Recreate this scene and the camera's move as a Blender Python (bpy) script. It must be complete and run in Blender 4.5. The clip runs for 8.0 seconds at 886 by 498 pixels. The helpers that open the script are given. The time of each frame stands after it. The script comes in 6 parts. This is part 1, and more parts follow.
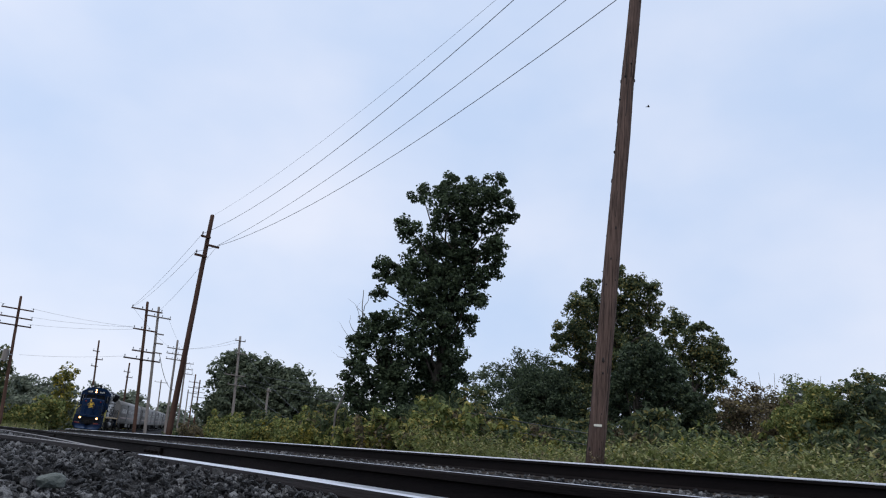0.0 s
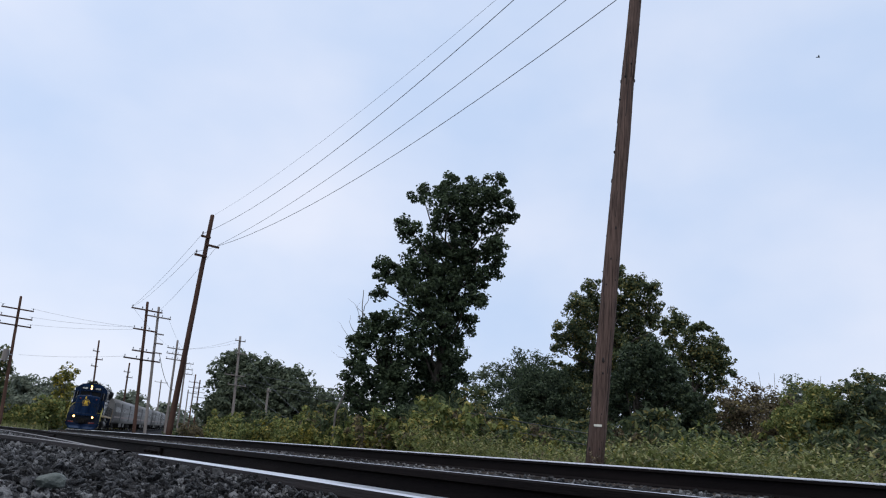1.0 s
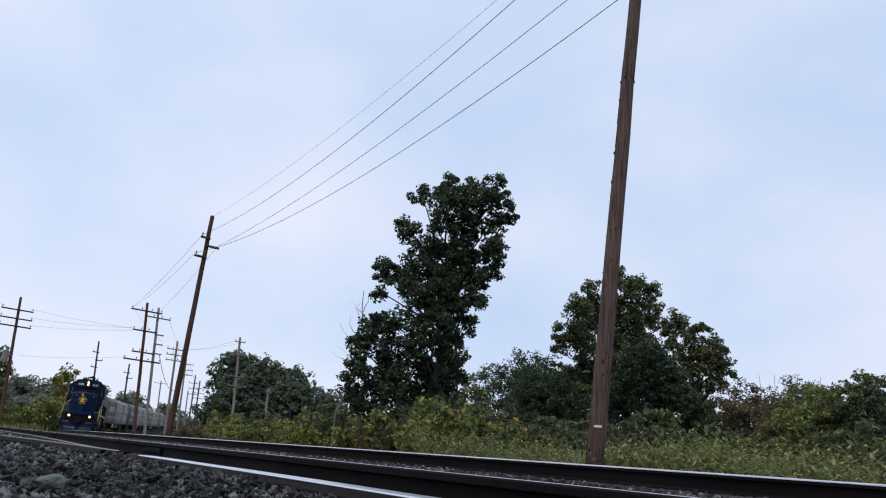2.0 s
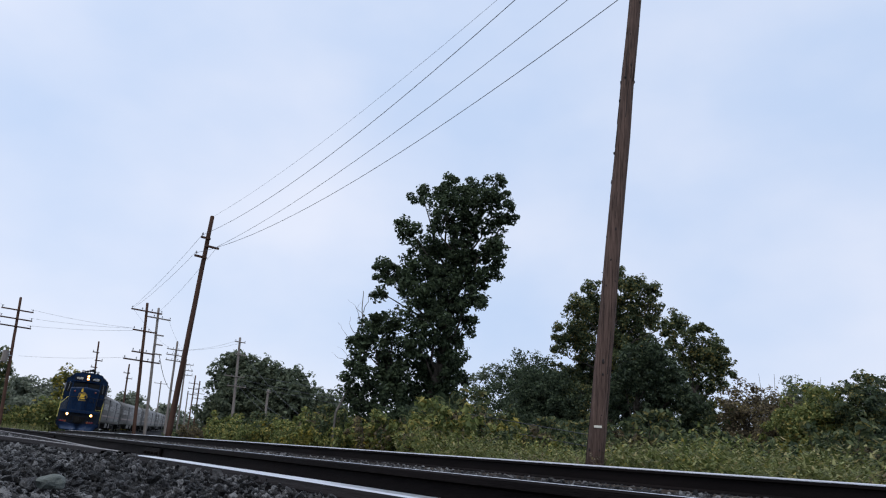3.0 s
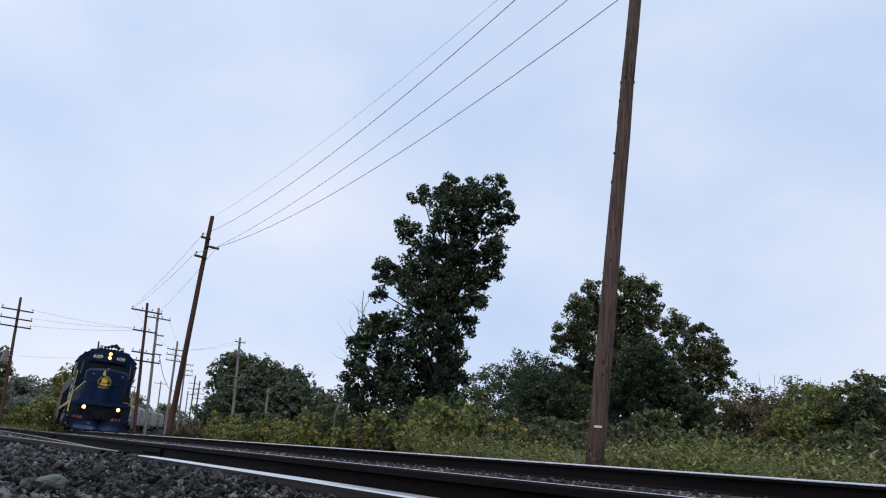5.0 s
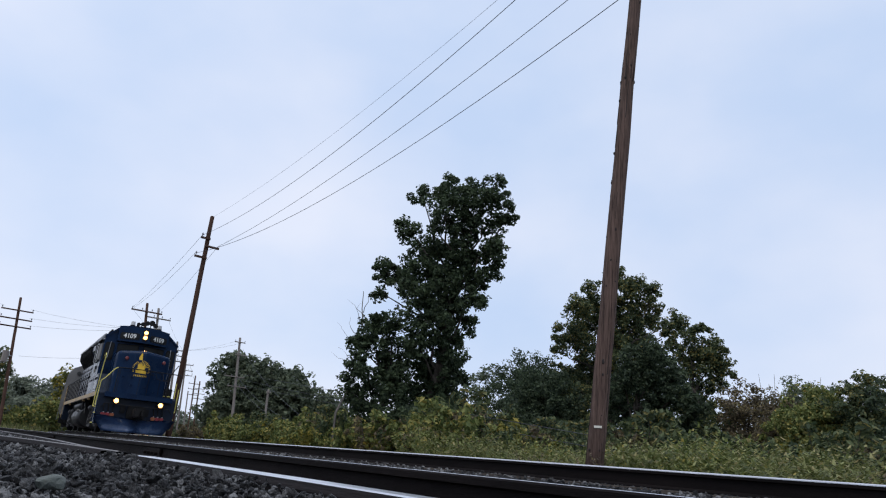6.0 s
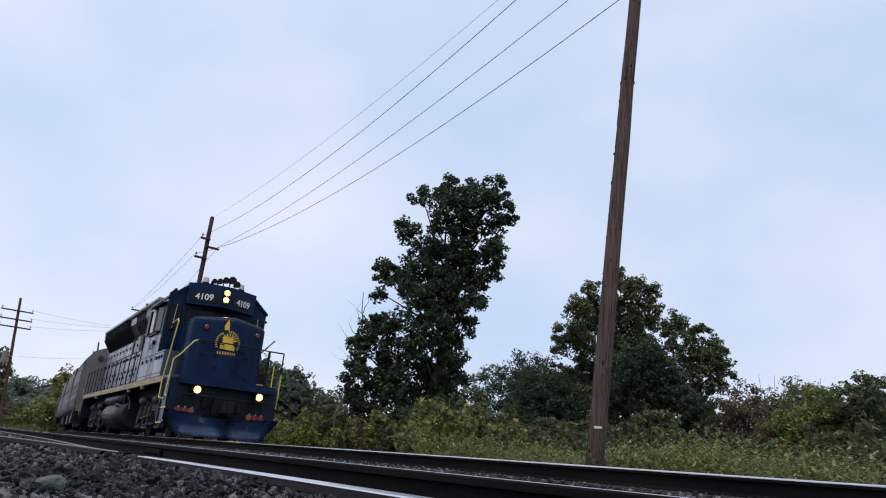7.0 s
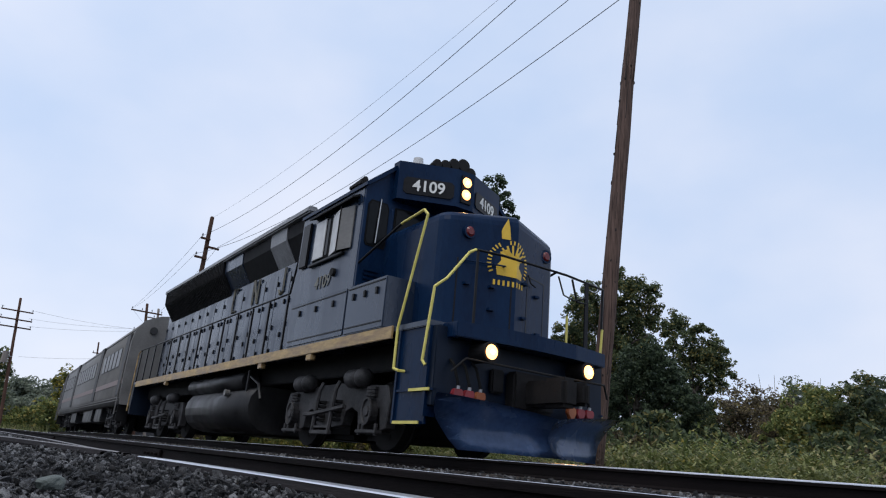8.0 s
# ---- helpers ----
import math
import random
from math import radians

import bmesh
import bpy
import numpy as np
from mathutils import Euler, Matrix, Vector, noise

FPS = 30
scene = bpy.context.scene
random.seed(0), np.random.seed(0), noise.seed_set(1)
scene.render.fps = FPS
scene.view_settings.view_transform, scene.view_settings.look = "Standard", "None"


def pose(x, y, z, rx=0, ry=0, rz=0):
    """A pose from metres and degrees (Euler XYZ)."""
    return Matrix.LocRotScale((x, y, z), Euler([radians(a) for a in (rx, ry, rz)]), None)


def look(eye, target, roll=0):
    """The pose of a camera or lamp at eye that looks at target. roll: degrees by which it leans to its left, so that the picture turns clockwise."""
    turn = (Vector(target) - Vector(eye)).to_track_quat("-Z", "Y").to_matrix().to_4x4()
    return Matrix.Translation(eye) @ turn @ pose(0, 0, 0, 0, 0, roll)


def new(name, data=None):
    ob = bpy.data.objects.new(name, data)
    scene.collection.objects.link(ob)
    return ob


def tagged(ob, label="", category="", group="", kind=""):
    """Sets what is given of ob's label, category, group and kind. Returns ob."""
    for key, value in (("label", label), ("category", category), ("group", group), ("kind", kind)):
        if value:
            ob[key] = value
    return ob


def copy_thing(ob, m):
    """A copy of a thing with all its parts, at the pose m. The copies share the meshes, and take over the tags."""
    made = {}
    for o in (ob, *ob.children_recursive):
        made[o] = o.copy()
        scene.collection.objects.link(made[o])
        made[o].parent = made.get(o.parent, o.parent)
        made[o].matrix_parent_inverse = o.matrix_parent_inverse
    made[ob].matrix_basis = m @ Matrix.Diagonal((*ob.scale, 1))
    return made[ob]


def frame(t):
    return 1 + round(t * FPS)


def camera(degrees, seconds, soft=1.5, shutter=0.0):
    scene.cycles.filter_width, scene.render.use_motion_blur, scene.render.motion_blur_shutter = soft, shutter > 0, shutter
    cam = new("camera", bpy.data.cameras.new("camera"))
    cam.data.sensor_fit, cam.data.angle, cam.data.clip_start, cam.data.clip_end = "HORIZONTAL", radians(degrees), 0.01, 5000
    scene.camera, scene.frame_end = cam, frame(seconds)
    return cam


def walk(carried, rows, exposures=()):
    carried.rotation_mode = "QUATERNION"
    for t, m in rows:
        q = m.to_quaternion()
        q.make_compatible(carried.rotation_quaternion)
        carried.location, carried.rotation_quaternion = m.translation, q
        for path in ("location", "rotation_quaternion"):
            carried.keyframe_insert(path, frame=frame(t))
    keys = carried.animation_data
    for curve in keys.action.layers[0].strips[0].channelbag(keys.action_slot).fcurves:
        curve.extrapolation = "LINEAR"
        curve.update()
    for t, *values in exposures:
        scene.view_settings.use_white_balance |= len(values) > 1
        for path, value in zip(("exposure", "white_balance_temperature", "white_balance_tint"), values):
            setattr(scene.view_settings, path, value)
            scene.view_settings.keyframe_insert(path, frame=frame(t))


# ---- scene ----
# ---- camera ----
cam = camera(66.27, 8.0, soft=1.15)
EYE = Vector((0.0, 0.0, -0.132))
AIM = EYE + Vector((-0.7867, 0.5377, 0.3032)) * 10
# the tripod settles: the aim creeps up by a few hundredths of a degree
walk(cam, [(t, look(EYE, AIM + Vector((0, 0, 10 * d)), 5.09)) for t, d in ((0.0, -0.0018), (1.2, -0.0017), (2.2, -0.0002), (4.0, 0.0), (6.0, 0.0003), (6.6, 0.0010), (8.0, 0.0011))])

# ---- world, sun, exposure ----
world = bpy.data.worlds.new("overcast")
scene.world = world
world.use_nodes = True
wn, wl = world.node_tree.nodes, world.node_tree.links
wn.clear()
w_out = wn.new("ShaderNodeOutputWorld")
w_bg = wn.new("ShaderNodeBackground")
w_sky = wn.new("ShaderNodeTexSky")
w_sky.sky_type, w_sky.sun_disc = "NISHITA", False
w_sky.sun_elevation, w_sky.sun_rotation = radians(48), radians(250)
w_dim = wn.new("ShaderNodeVectorMath")
w_dim.operation = "SCALE"
w_dim.inputs["Scale"].default_value = 0.10
w_co = wn.new("ShaderNodeTexCoord")
w_map = wn.new("ShaderNodeMapping")
w_map.inputs["Scale"].default_value = (1.0, 1.0, 1.7)
w_no = wn.new("ShaderNodeTexNoise")
w_no.inputs["Scale"].default_value, w_no.inputs["Detail"].default_value = 2.3, 5.0
w_no.inputs["Roughness"].default_value = 0.45
w_ramp = wn.new("ShaderNodeValToRGB")
w_ramp.color_ramp.elements[0].position, w_ramp.color_ramp.elements[1].position = 0.34, 0.66
w_ramp.color_ramp.elements[0].color = (0.545, 0.67, 0.90, 1)
w_ramp.color_ramp.elements[1].color = (0.76, 0.81, 0.95, 1)
w_mix = wn.new("ShaderNodeMix")
w_mix.data_type = "RGBA"
w_mix.inputs["Factor"].default_value = 0.92
wl.new(w_co.outputs["Generated"], w_map.inputs["Vector"])
wl.new(w_map.outputs["Vector"], w_no.inputs["Vector"])
wl.new(w_no.outputs["Fac"], w_ramp.inputs["Fac"])
wl.new(w_sky.outputs["Color"], w_dim.inputs[0])
wl.new(w_dim.outputs["Vector"], w_mix.inputs["A"])
wl.new(w_ramp.outputs["Color"], w_mix.inputs["B"])
wl.new(w_mix.outputs["Result"], w_bg.inputs["Color"])
w_bg.inputs["Strength"].default_value = 1.07
wl.new(w_bg.outputs["Background"], w_out.inputs["Surface"])

sun_data = bpy.data.lights.new("sun", "SUN")
sun_data.energy, sun_data.angle, sun_data.color = 1.5, radians(40), (1.0, 0.97, 0.93)
sun = new("sun", sun_data)
sun.matrix_world = look((-5, -22, 60), (-20, 5, 0))
scene.view_settings.exposure = 0.0


# ---- materials ----
def material(name, low, high, rough=0.7, metal=0.0, scale=6.0, fine=60.0, bump=0.15, stretch=(1, 1, 1), island=0.0, per_object=0.0, coat=0.0, spots=None, gloss=0.5, patchy=0.0):
    """Two scales of noise between two colours, fine relief, and, where asked, a shade for each island or object."""
    m = bpy.data.materials.new(name)
    m.use_nodes = True
    n, l = m.node_tree.nodes, m.node_tree.links
    b = n["Principled BSDF"]
    co, mp = n.new("ShaderNodeTexCoord"), n.new("ShaderNodeMapping")
    mp.inputs["Scale"].default_value = stretch
    l.new(co.outputs["Object"], mp.inputs["Vector"])
    n1, n2 = n.new("ShaderNodeTexNoise"), n.new("ShaderNodeTexNoise")
    for k, s in ((n1, scale), (n2, fine)):
        k.inputs["Scale"].default_value, k.inputs["Detail"].default_value = s, 5.0
        l.new(mp.outputs["Vector"], k.inputs["Vector"])
    mean = n.new("ShaderNodeMath")
    mean.operation = "MULTIPLY_ADD"
    mean.inputs[1].default_value = 0.35
    l.new(n2.outputs["Fac"], mean.inputs[0])
    half = n.new("ShaderNodeMath")
    half.operation = "MULTIPLY"
    half.inputs[1].default_value = 0.65
    l.new(n1.outputs["Fac"], half.inputs[0])
    l.new(half.outputs[0], mean.inputs[2])
    fac = mean.outputs[0]
    if island or per_object:
        src = n.new("ShaderNodeNewGeometry").outputs["Random Per Island"] if island else n.new("ShaderNodeObjectInfo").outputs["Random"]
        amount = island or per_object
        ad = n.new("ShaderNodeMath")
        ad.operation = "MULTIPLY_ADD"
        ad.inputs[1].default_value = amount
        l.new(src, ad.inputs[0])
        sub = n.new("ShaderNodeMath")
        sub.operation = "SUBTRACT"
        sub.inputs[1].default_value = amount * 0.5
        l.new(fac, sub.inputs[0])
        l.new(sub.outputs[0], ad.inputs[2])
        fac = ad.outputs[0]
    r = n.new("ShaderNodeValToRGB")
    r.color_ramp.elements[0].position, r.color_ramp.elements[1].position = 0.3, 0.7
    r.color_ramp.elements[0].color, r.color_ramp.elements[1].color = (*low, 1), (*high, 1)
    if spots:
        e = r.color_ramp.elements.new(0.86)
        e.color = (*spots, 1)
    l.new(fac, r.inputs["Fac"])
    l.new(r.outputs["Color"], b.inputs["Base Color"])
    b.inputs["Roughness"].default_value, b.inputs["Metallic"].default_value = rough, metal
    b.inputs["Specular IOR Level"].default_value = gloss
    if patchy:
        mr = n.new("ShaderNodeMapRange")
        mr.inputs["From Min"].default_value, mr.inputs["From Max"].default_value = 0.3, 0.7
        mr.inputs["To Min"].default_value, mr.inputs["To Max"].default_value = max(0.05, rough - patchy), min(1.0, rough + patchy)
        l.new(n1.outputs["Fac"], mr.inputs["Value"])
        l.new(mr.outputs["Result"], b.inputs["Roughness"])
    b.inputs["Coat Weight"].default_value = coat
    b.inputs["Coat Roughness"].default_value = 0.25
    if bump:
        bp = n.new("ShaderNodeBump")
        bp.inputs["Strength"].default_value, bp.inputs["Distance"].default_value = bump, 0.01
        l.new(n2.outputs["Fac"], bp.inputs["Height"])
        l.new(bp.outputs["Normal"], b.inputs["Normal"])
    return m


def leaf_material(name, low, high, accent=None):
    """Leaves: a shade for each leaf, some light through the blade."""
    m = material(name, low, high, rough=0.6, scale=0.7, fine=9.0, bump=0, island=0.75, spots=accent)
    n, l = m.node_tree.nodes, m.node_tree.links
    b, out = n["Principled BSDF"], n["Material Output"]
    tr, mix = n.new("ShaderNodeBsdfTranslucent"), n.new("ShaderNodeMixShader")
    l.new(b.inputs["Base Color"].links[0].from_socket, tr.inputs["Color"])
    b.inputs["Specular IOR Level"].default_value = 0.25
    mix.inputs["Fac"].default_value = 0.4
    l.new(b.outputs["BSDF"], mix.inputs[1])
    l.new(tr.outputs["BSDF"], mix.inputs[2])
    l.new(mix.outputs["Shader"], out.inputs["Surface"])
    return m


def glow_material(name, colour, strength):
    m = bpy.data.materials.new(name)
    m.use_nodes = True
    b = m.node_tree.nodes["Principled BSDF"]
    b.inputs["Base Color"].default_value = (*colour, 1)
    b.inputs["Emission Color"].default_value = (*colour, 1)
    b.inputs["Emission Strength"].default_value = strength
    return m


M_EARTH = material("earth", (0.06, 0.055, 0.03), (0.12, 0.11, 0.06), 0.95, scale=0.5, fine=8, bump=0.4)
M_BED = material("ballast_fines", (0.006, 0.006, 0.007), (0.022, 0.021, 0.022), 0.95, scale=30, fine=200, bump=0.9, gloss=0.15)
# pale spots in both stone colours do the work of glints
M_STONE = material("ballast_stone", (0.0015, 0.0015, 0.0016), (0.088, 0.085, 0.085), 0.40, scale=190, fine=900, bump=0.9, island=0.75, spots=(0.30, 0.30, 0.30), gloss=0.30)
M_STONE_ONE = material("ballast_stone_single", (0.0015, 0.0015, 0.0016), (0.075, 0.073, 0.073), 0.40, scale=1.6, fine=9, bump=0.9, per_object=0.55, spots=(0.20, 0.20, 0.20), gloss=0.30)
M_STONE_PALE = material("pale_stone", (0.035, 0.043, 0.038), (0.125, 0.145, 0.128), 0.6, scale=60, fine=110, bump=0.4)
M_RAIL = material("rusty_rail", (0.003, 0.0024, 0.0026), (0.011, 0.008, 0.008), 0.8, 0.0, scale=3, fine=50, bump=0.35, stretch=(0.4, 4, 4), gloss=0.10)
M_RAIL_TOP = material("worn_rail_head", (0.55, 0.55, 0.58), (0.86, 0.86, 0.88), 0.26, 1.0, scale=2, fine=40, bump=0.06, stretch=(0.2, 6, 6), patchy=0.08)
M_RAIL_DULL = material("dull_rail_head", (0.12, 0.105, 0.10), (0.28, 0.26, 0.25), 0.42, 0.7, scale=2, fine=40, bump=0.1, stretch=(0.2, 6, 6))
M_TIE = material("creosoted_wood", (0.030, 0.024, 0.020), (0.085, 0.068, 0.055), 0.9, scale=4, fine=40, bump=0.5, stretch=(6, 1, 6), per_object=0.4)
M_POLE = material("weathered_pole_wood", (0.012, 0.008, 0.007), (0.180, 0.118, 0.098), 0.85, scale=14, fine=60, bump=0.8, stretch=(2.4, 2.4, 0.10), gloss=0.2)
M_POLE_FAR = material("brown_pole_wood", (0.034, 0.018, 0.014), (0.105, 0.058, 0.042), 0.85, scale=3, fine=30, bump=0.4, stretch=(3, 3, 0.12), per_object=0.3, gloss=0.2)
M_POLE_GREY = material("grey_pole_wood", (0.13, 0.11, 0.10), (0.26, 0.23, 0.21), 0.85, scale=3, fine=30, bump=0.4, stretch=(3, 3, 0.12))
M_KNOT = material("dark_knot", (0.010, 0.008, 0.008), (0.03, 0.022, 0.02), 0.9)
M_GALV = material("galvanised_steel", (0.25, 0.26, 0.27), (0.42, 0.43, 0.45), 0.45, 0.8)
M_INSULATOR = material("grey_glazed_insulator", (0.12, 0.12, 0.13), (0.25, 0.25, 0.27), 0.25)
M_WIRE = material("dark_cable", (0.02, 0.022, 0.03), (0.05, 0.055, 0.07), 0.6, bump=0)
M_TAG = material("white_tag", (0.6, 0.58, 0.5), (0.75, 0.73, 0.66), 0.6)
M_BARK = material("bark", (0.030, 0.025, 0.020), (0.085, 0.072, 0.058), 0.95, scale=5, fine=40, bump=0.8, stretch=(1, 1, 0.2))
M_DEADWOOD = material("dead_wood", (0.10, 0.09, 0.08), (0.22, 0.20, 0.18), 0.9)
LEAF_DARK = leaf_material("leaf_dark", (0.028, 0.045, 0.025), (0.088, 0.122, 0.064))
LEAF_MID = leaf_material("leaf_mid", (0.040, 0.060, 0.030), (0.135, 0.168, 0.080), (0.27, 0.22, 0.07))
LEAF_WOOD = leaf_material("leaf_deep_green", (0.026, 0.042, 0.026), (0.090, 0.122, 0.068))
LEAF_LIGHT = leaf_material("leaf_light", (0.082, 0.110, 0.034), (0.26, 0.295, 0.105), (0.37, 0.30, 0.085))
LEAF_YELLOW = leaf_material("leaf_yellow", (0.085, 0.095, 0.022), (0.28, 0.26, 0.065), (0.38, 0.28, 0.05))
LEAF_RUST = leaf_material("leaf_rust", (0.070, 0.060, 0.040), (0.20, 0.16, 0.10), (0.24, 0.20, 0.08))
# the next two greens have the haze of distance mixed into their colour
LEAF_FAR_HAZY = leaf_material("leaf_far_hazy", (0.13, 0.155, 0.12), (0.24, 0.27, 0.20))
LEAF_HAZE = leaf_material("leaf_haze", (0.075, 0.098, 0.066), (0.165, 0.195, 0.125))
LEAF_GRASS = leaf_material("grass_blade", (0.095, 0.115, 0.038), (0.27, 0.29, 0.115), (0.34, 0.29, 0.14))
M_BLUE = material("loco_blue_paint", (0.0022, 0.0095, 0.031), (0.0062, 0.024, 0.066), 0.30, scale=1.6, fine=25, bump=0.03, gloss=0.10, patchy=0.12, stretch=(1, 1, 0.4))
M_BLUE_WORN = material("loco_blue_worn_paint", (0.004, 0.011, 0.030), (0.027, 0.041, 0.070), 0.26, scale=2.2, fine=26, bump=0.08, coat=0.12, stretch=(1, 1, 0.22), gloss=0.50, patchy=0.18)
# body blue with the deep shade below the front ledge put into it
M_BLUE_SHADED = material("shaded_blue_end_plate", (0.0015, 0.005, 0.014), (0.004, 0.012, 0.030), 0.5, scale=2.5, fine=30, bump=0.1, gloss=0.25, patchy=0.1)
M_BLACK = material("black_underframe", (0.004, 0.004, 0.005), (0.015, 0.014, 0.014), 0.75, scale=4, fine=35, bump=0.25, gloss=0.25)
M_TANK = material("tank_grime", (0.006, 0.006, 0.007), (0.028, 0.027, 0.028), 0.45, scale=2.6, fine=30, bump=0.12, gloss=0.35, patchy=0.15, stretch=(1, 1, 0.4))
M_GRILLE = material("radiator_grille", (0.003, 0.003, 0.004), (0.012, 0.012, 0.014), 0.7, gloss=0.15)
M_GOLD = material("gold_sill_paint", (0.13, 0.070, 0.030), (0.54, 0.38, 0.17), 0.5, scale=3.0, fine=14, bump=0.12, stretch=(0.7, 1, 2.5), patchy=0.1)
M_FADED = material("faded_gold_lettering", (0.026, 0.034, 0.048), (0.15, 0.128, 0.070), 0.4, scale=9)
M_YELLOW = material("safety_yellow_paint", (0.58, 0.50, 0.10), (0.72, 0.64, 0.18), 0.5)
M_EMBLEM = material("emblem_yellow", (0.62, 0.38, 0.02), (0.75, 0.48, 0.04), 0.45)
M_BOARD = material("number_board_black", (0.005, 0.005, 0.006), (0.013, 0.013, 0.015), 0.35, gloss=0.15)
M_DIGIT = material("white_digit", (0.62, 0.62, 0.60), (0.75, 0.75, 0.72), 0.5)
M_GLASS = material("dark_window_glass", (0.004, 0.005, 0.006), (0.009, 0.010, 0.012), 0.08, bump=0, gloss=0.12)
M_COACH_GLASS = material("dusty_coach_glass", (0.010, 0.011, 0.013), (0.030, 0.032, 0.035), 0.32, bump=0, gloss=0.25)
# beacon plastic; on the cab side it paints the mirrored sky
M_PALE = material("pale_plastic_and_sky_sheen", (0.42, 0.42, 0.42), (0.60, 0.60, 0.60), 0.4)
# light grey carries the sky's reflection along the roof edge
M_ROOF = material("grey_roof_with_sky_sheen", (0.12, 0.125, 0.135), (0.34, 0.345, 0.36), 0.5, scale=3, fine=22, bump=0.25, patchy=0.15)
M_RUBBER = material("black_rubber", (0.005, 0.005, 0.006), (0.012, 0.012, 0.012), 0.8, gloss=0.1)
M_RED = material("red_glad_hand", (0.12, 0.006, 0.010), (0.24, 0.016, 0.022), 0.35)
M_ORANGE = material("orange_glad_hand", (0.20, 0.05, 0.015), (0.30, 0.09, 0.025), 0.45)
M_MARKER = material("red_marker_lens", (0.10, 0.006, 0.008), (0.16, 0.012, 0.012), 0.15)
M_TRUCK = material("dusty_truck_steel", (0.007, 0.007, 0.0075), (0.060, 0.057, 0.058), 0.6, scale=5, fine=40, bump=0.3, gloss=0.35)
M_WHEEL = material("wheel_steel", (0.003, 0.003, 0.003), (0.010, 0.009, 0.009), 0.7, 0.0, gloss=0.2)
# lighter than the body blue: sky reflected by the blade is in the colour
M_PLOW = material("plow_blue_paint", (0.030, 0.066, 0.165), (0.080, 0.145, 0.30), 0.22, scale=2.5, fine=18, bump=0.05, coat=0.5, patchy=0.1)
M_COACH = material("dull_aluminium", (0.095, 0.092, 0.088), (0.185, 0.18, 0.174), 0.58, 0.0, scale=1.4, fine=20, bump=0.05, stretch=(0.5, 1, 1.2), patchy=0.12)
M_COACH_DARK = material("dark_door_rubber", (0.012, 0.012, 0.014), (0.03, 0.03, 0.032), 0.6)
M_COACH_RED = material("faded_red_stripe", (0.13, 0.085, 0.08), (0.19, 0.13, 0.12), 0.5)
GLOW_HEAD = glow_material("headlight_glow", (1.0, 0.44, 0.125), 4.6)
GLOW_DITCH = glow_material("ditch_light_glow", (1.0, 0.45, 0.13), 5.2)
GLOW_BULB = glow_material("bulb_glow", (1.0, 0.58, 0.20), 80.0)


# ---- mesh helpers ----
def part(name, bm, mat, parent=None, label="", smooth=False, at=None):
    """Links a bmesh as one mesh object under a thing or a part."""
    me = bpy.data.meshes.new(name)
    bmesh.ops.recalc_face_normals(bm, faces=bm.faces)
    bm.to_mesh(me)
    bm.free()
    if smooth:
        for p in me.polygons:
            p.use_smooth = True
    me.materials.append(mat)
    ob = new(name, me)
    if parent:
        ob.parent = parent
    if at is not None:
        ob.matrix_basis = at
    if label:
        tagged(ob, label)
    return ob


def raw(name, verts, faces, mat, parent=None, label="", at=None, smooth=False):
    me = bpy.data.meshes.new(name)
    verts, faces = np.asarray(verts, dtype=np.float32), np.asarray(faces, dtype=np.int32)
    k = faces.shape[1]
    me.vertices.add(len(verts))
    me.vertices.foreach_set("co", verts.ravel())
    me.loops.add(faces.size)
    me.loops.foreach_set("vertex_index", faces.ravel())
    me.polygons.add(len(faces))
    me.polygons.foreach_set("loop_start", np.arange(0, faces.size, k, dtype=np.int32))
    me.polygons.foreach_set("use_smooth", np.full(len(faces), smooth))
    me.update(calc_edges=True)
    me.validate()
    me.materials.append(mat)
    ob = new(name, me)
    if parent:
        ob.parent = parent
    if at is not None:
        ob.matrix_basis = at
    if label:
        tagged(ob, label)
    return ob


def round_sides(ob):
    """Shades the long sides of a drawn-out body smooth and leaves its ends flat."""
    for p in ob.data.polygons:
        p.use_smooth = abs(p.normal.x) < 0.9
    return ob


def box(bm, x0, x1, y0, y1, z0, z1, bevel=0.0, m=None):
    mat = Matrix.LocRotScale(((x0 + x1) / 2, (y0 + y1) / 2, (z0 + z1) / 2), None, (abs(x1 - x0), abs(y1 - y0), abs(z1 - z0)))
    g = bmesh.ops.create_cube(bm, size=1, matrix=(m @ mat) if m else mat)
    if bevel:
        edges = {e for v in g["verts"] for e in v.link_edges}
        bmesh.ops.bevel(bm, geom=list(edges), offset=bevel, segments=2, affect="EDGES")
    return bm


def prism(bm, outline, axis, a, b):
    """An outline of 2D points drawn out along an axis from a to b. axis x: (y, z); y: (x, z); z: (x, y)."""
    def p(u, v, w):
        return {"x": (w, u, v), "y": (u, w, v), "z": (u, v, w)}[axis]
    lo, hi = [bm.verts.new(p(u, v, a)) for u, v in outline], [bm.verts.new(p(u, v, b)) for u, v in outline]
    n = len(outline)
    for i in range(n):
        bm.faces.new((lo[i], lo[(i + 1) % n], hi[(i + 1) % n], hi[i]))
    bm.faces.new(lo)
    bm.faces.new(hi[::-1])
    return bm


def rod(bm, p, q, r, r2=None, sides=8):
    p, q = Vector(p), Vector(q)
    d = q - p
    turn = d.to_track_quat("Z", "Y").to_matrix().to_4x4()
    bmesh.ops.create_cone(bm, cap_ends=True, segments=sides, radius1=r, radius2=r if r2 is None else r2, depth=d.length,
                          matrix=Matrix.Translation((p + q) / 2) @ turn)
    return bm


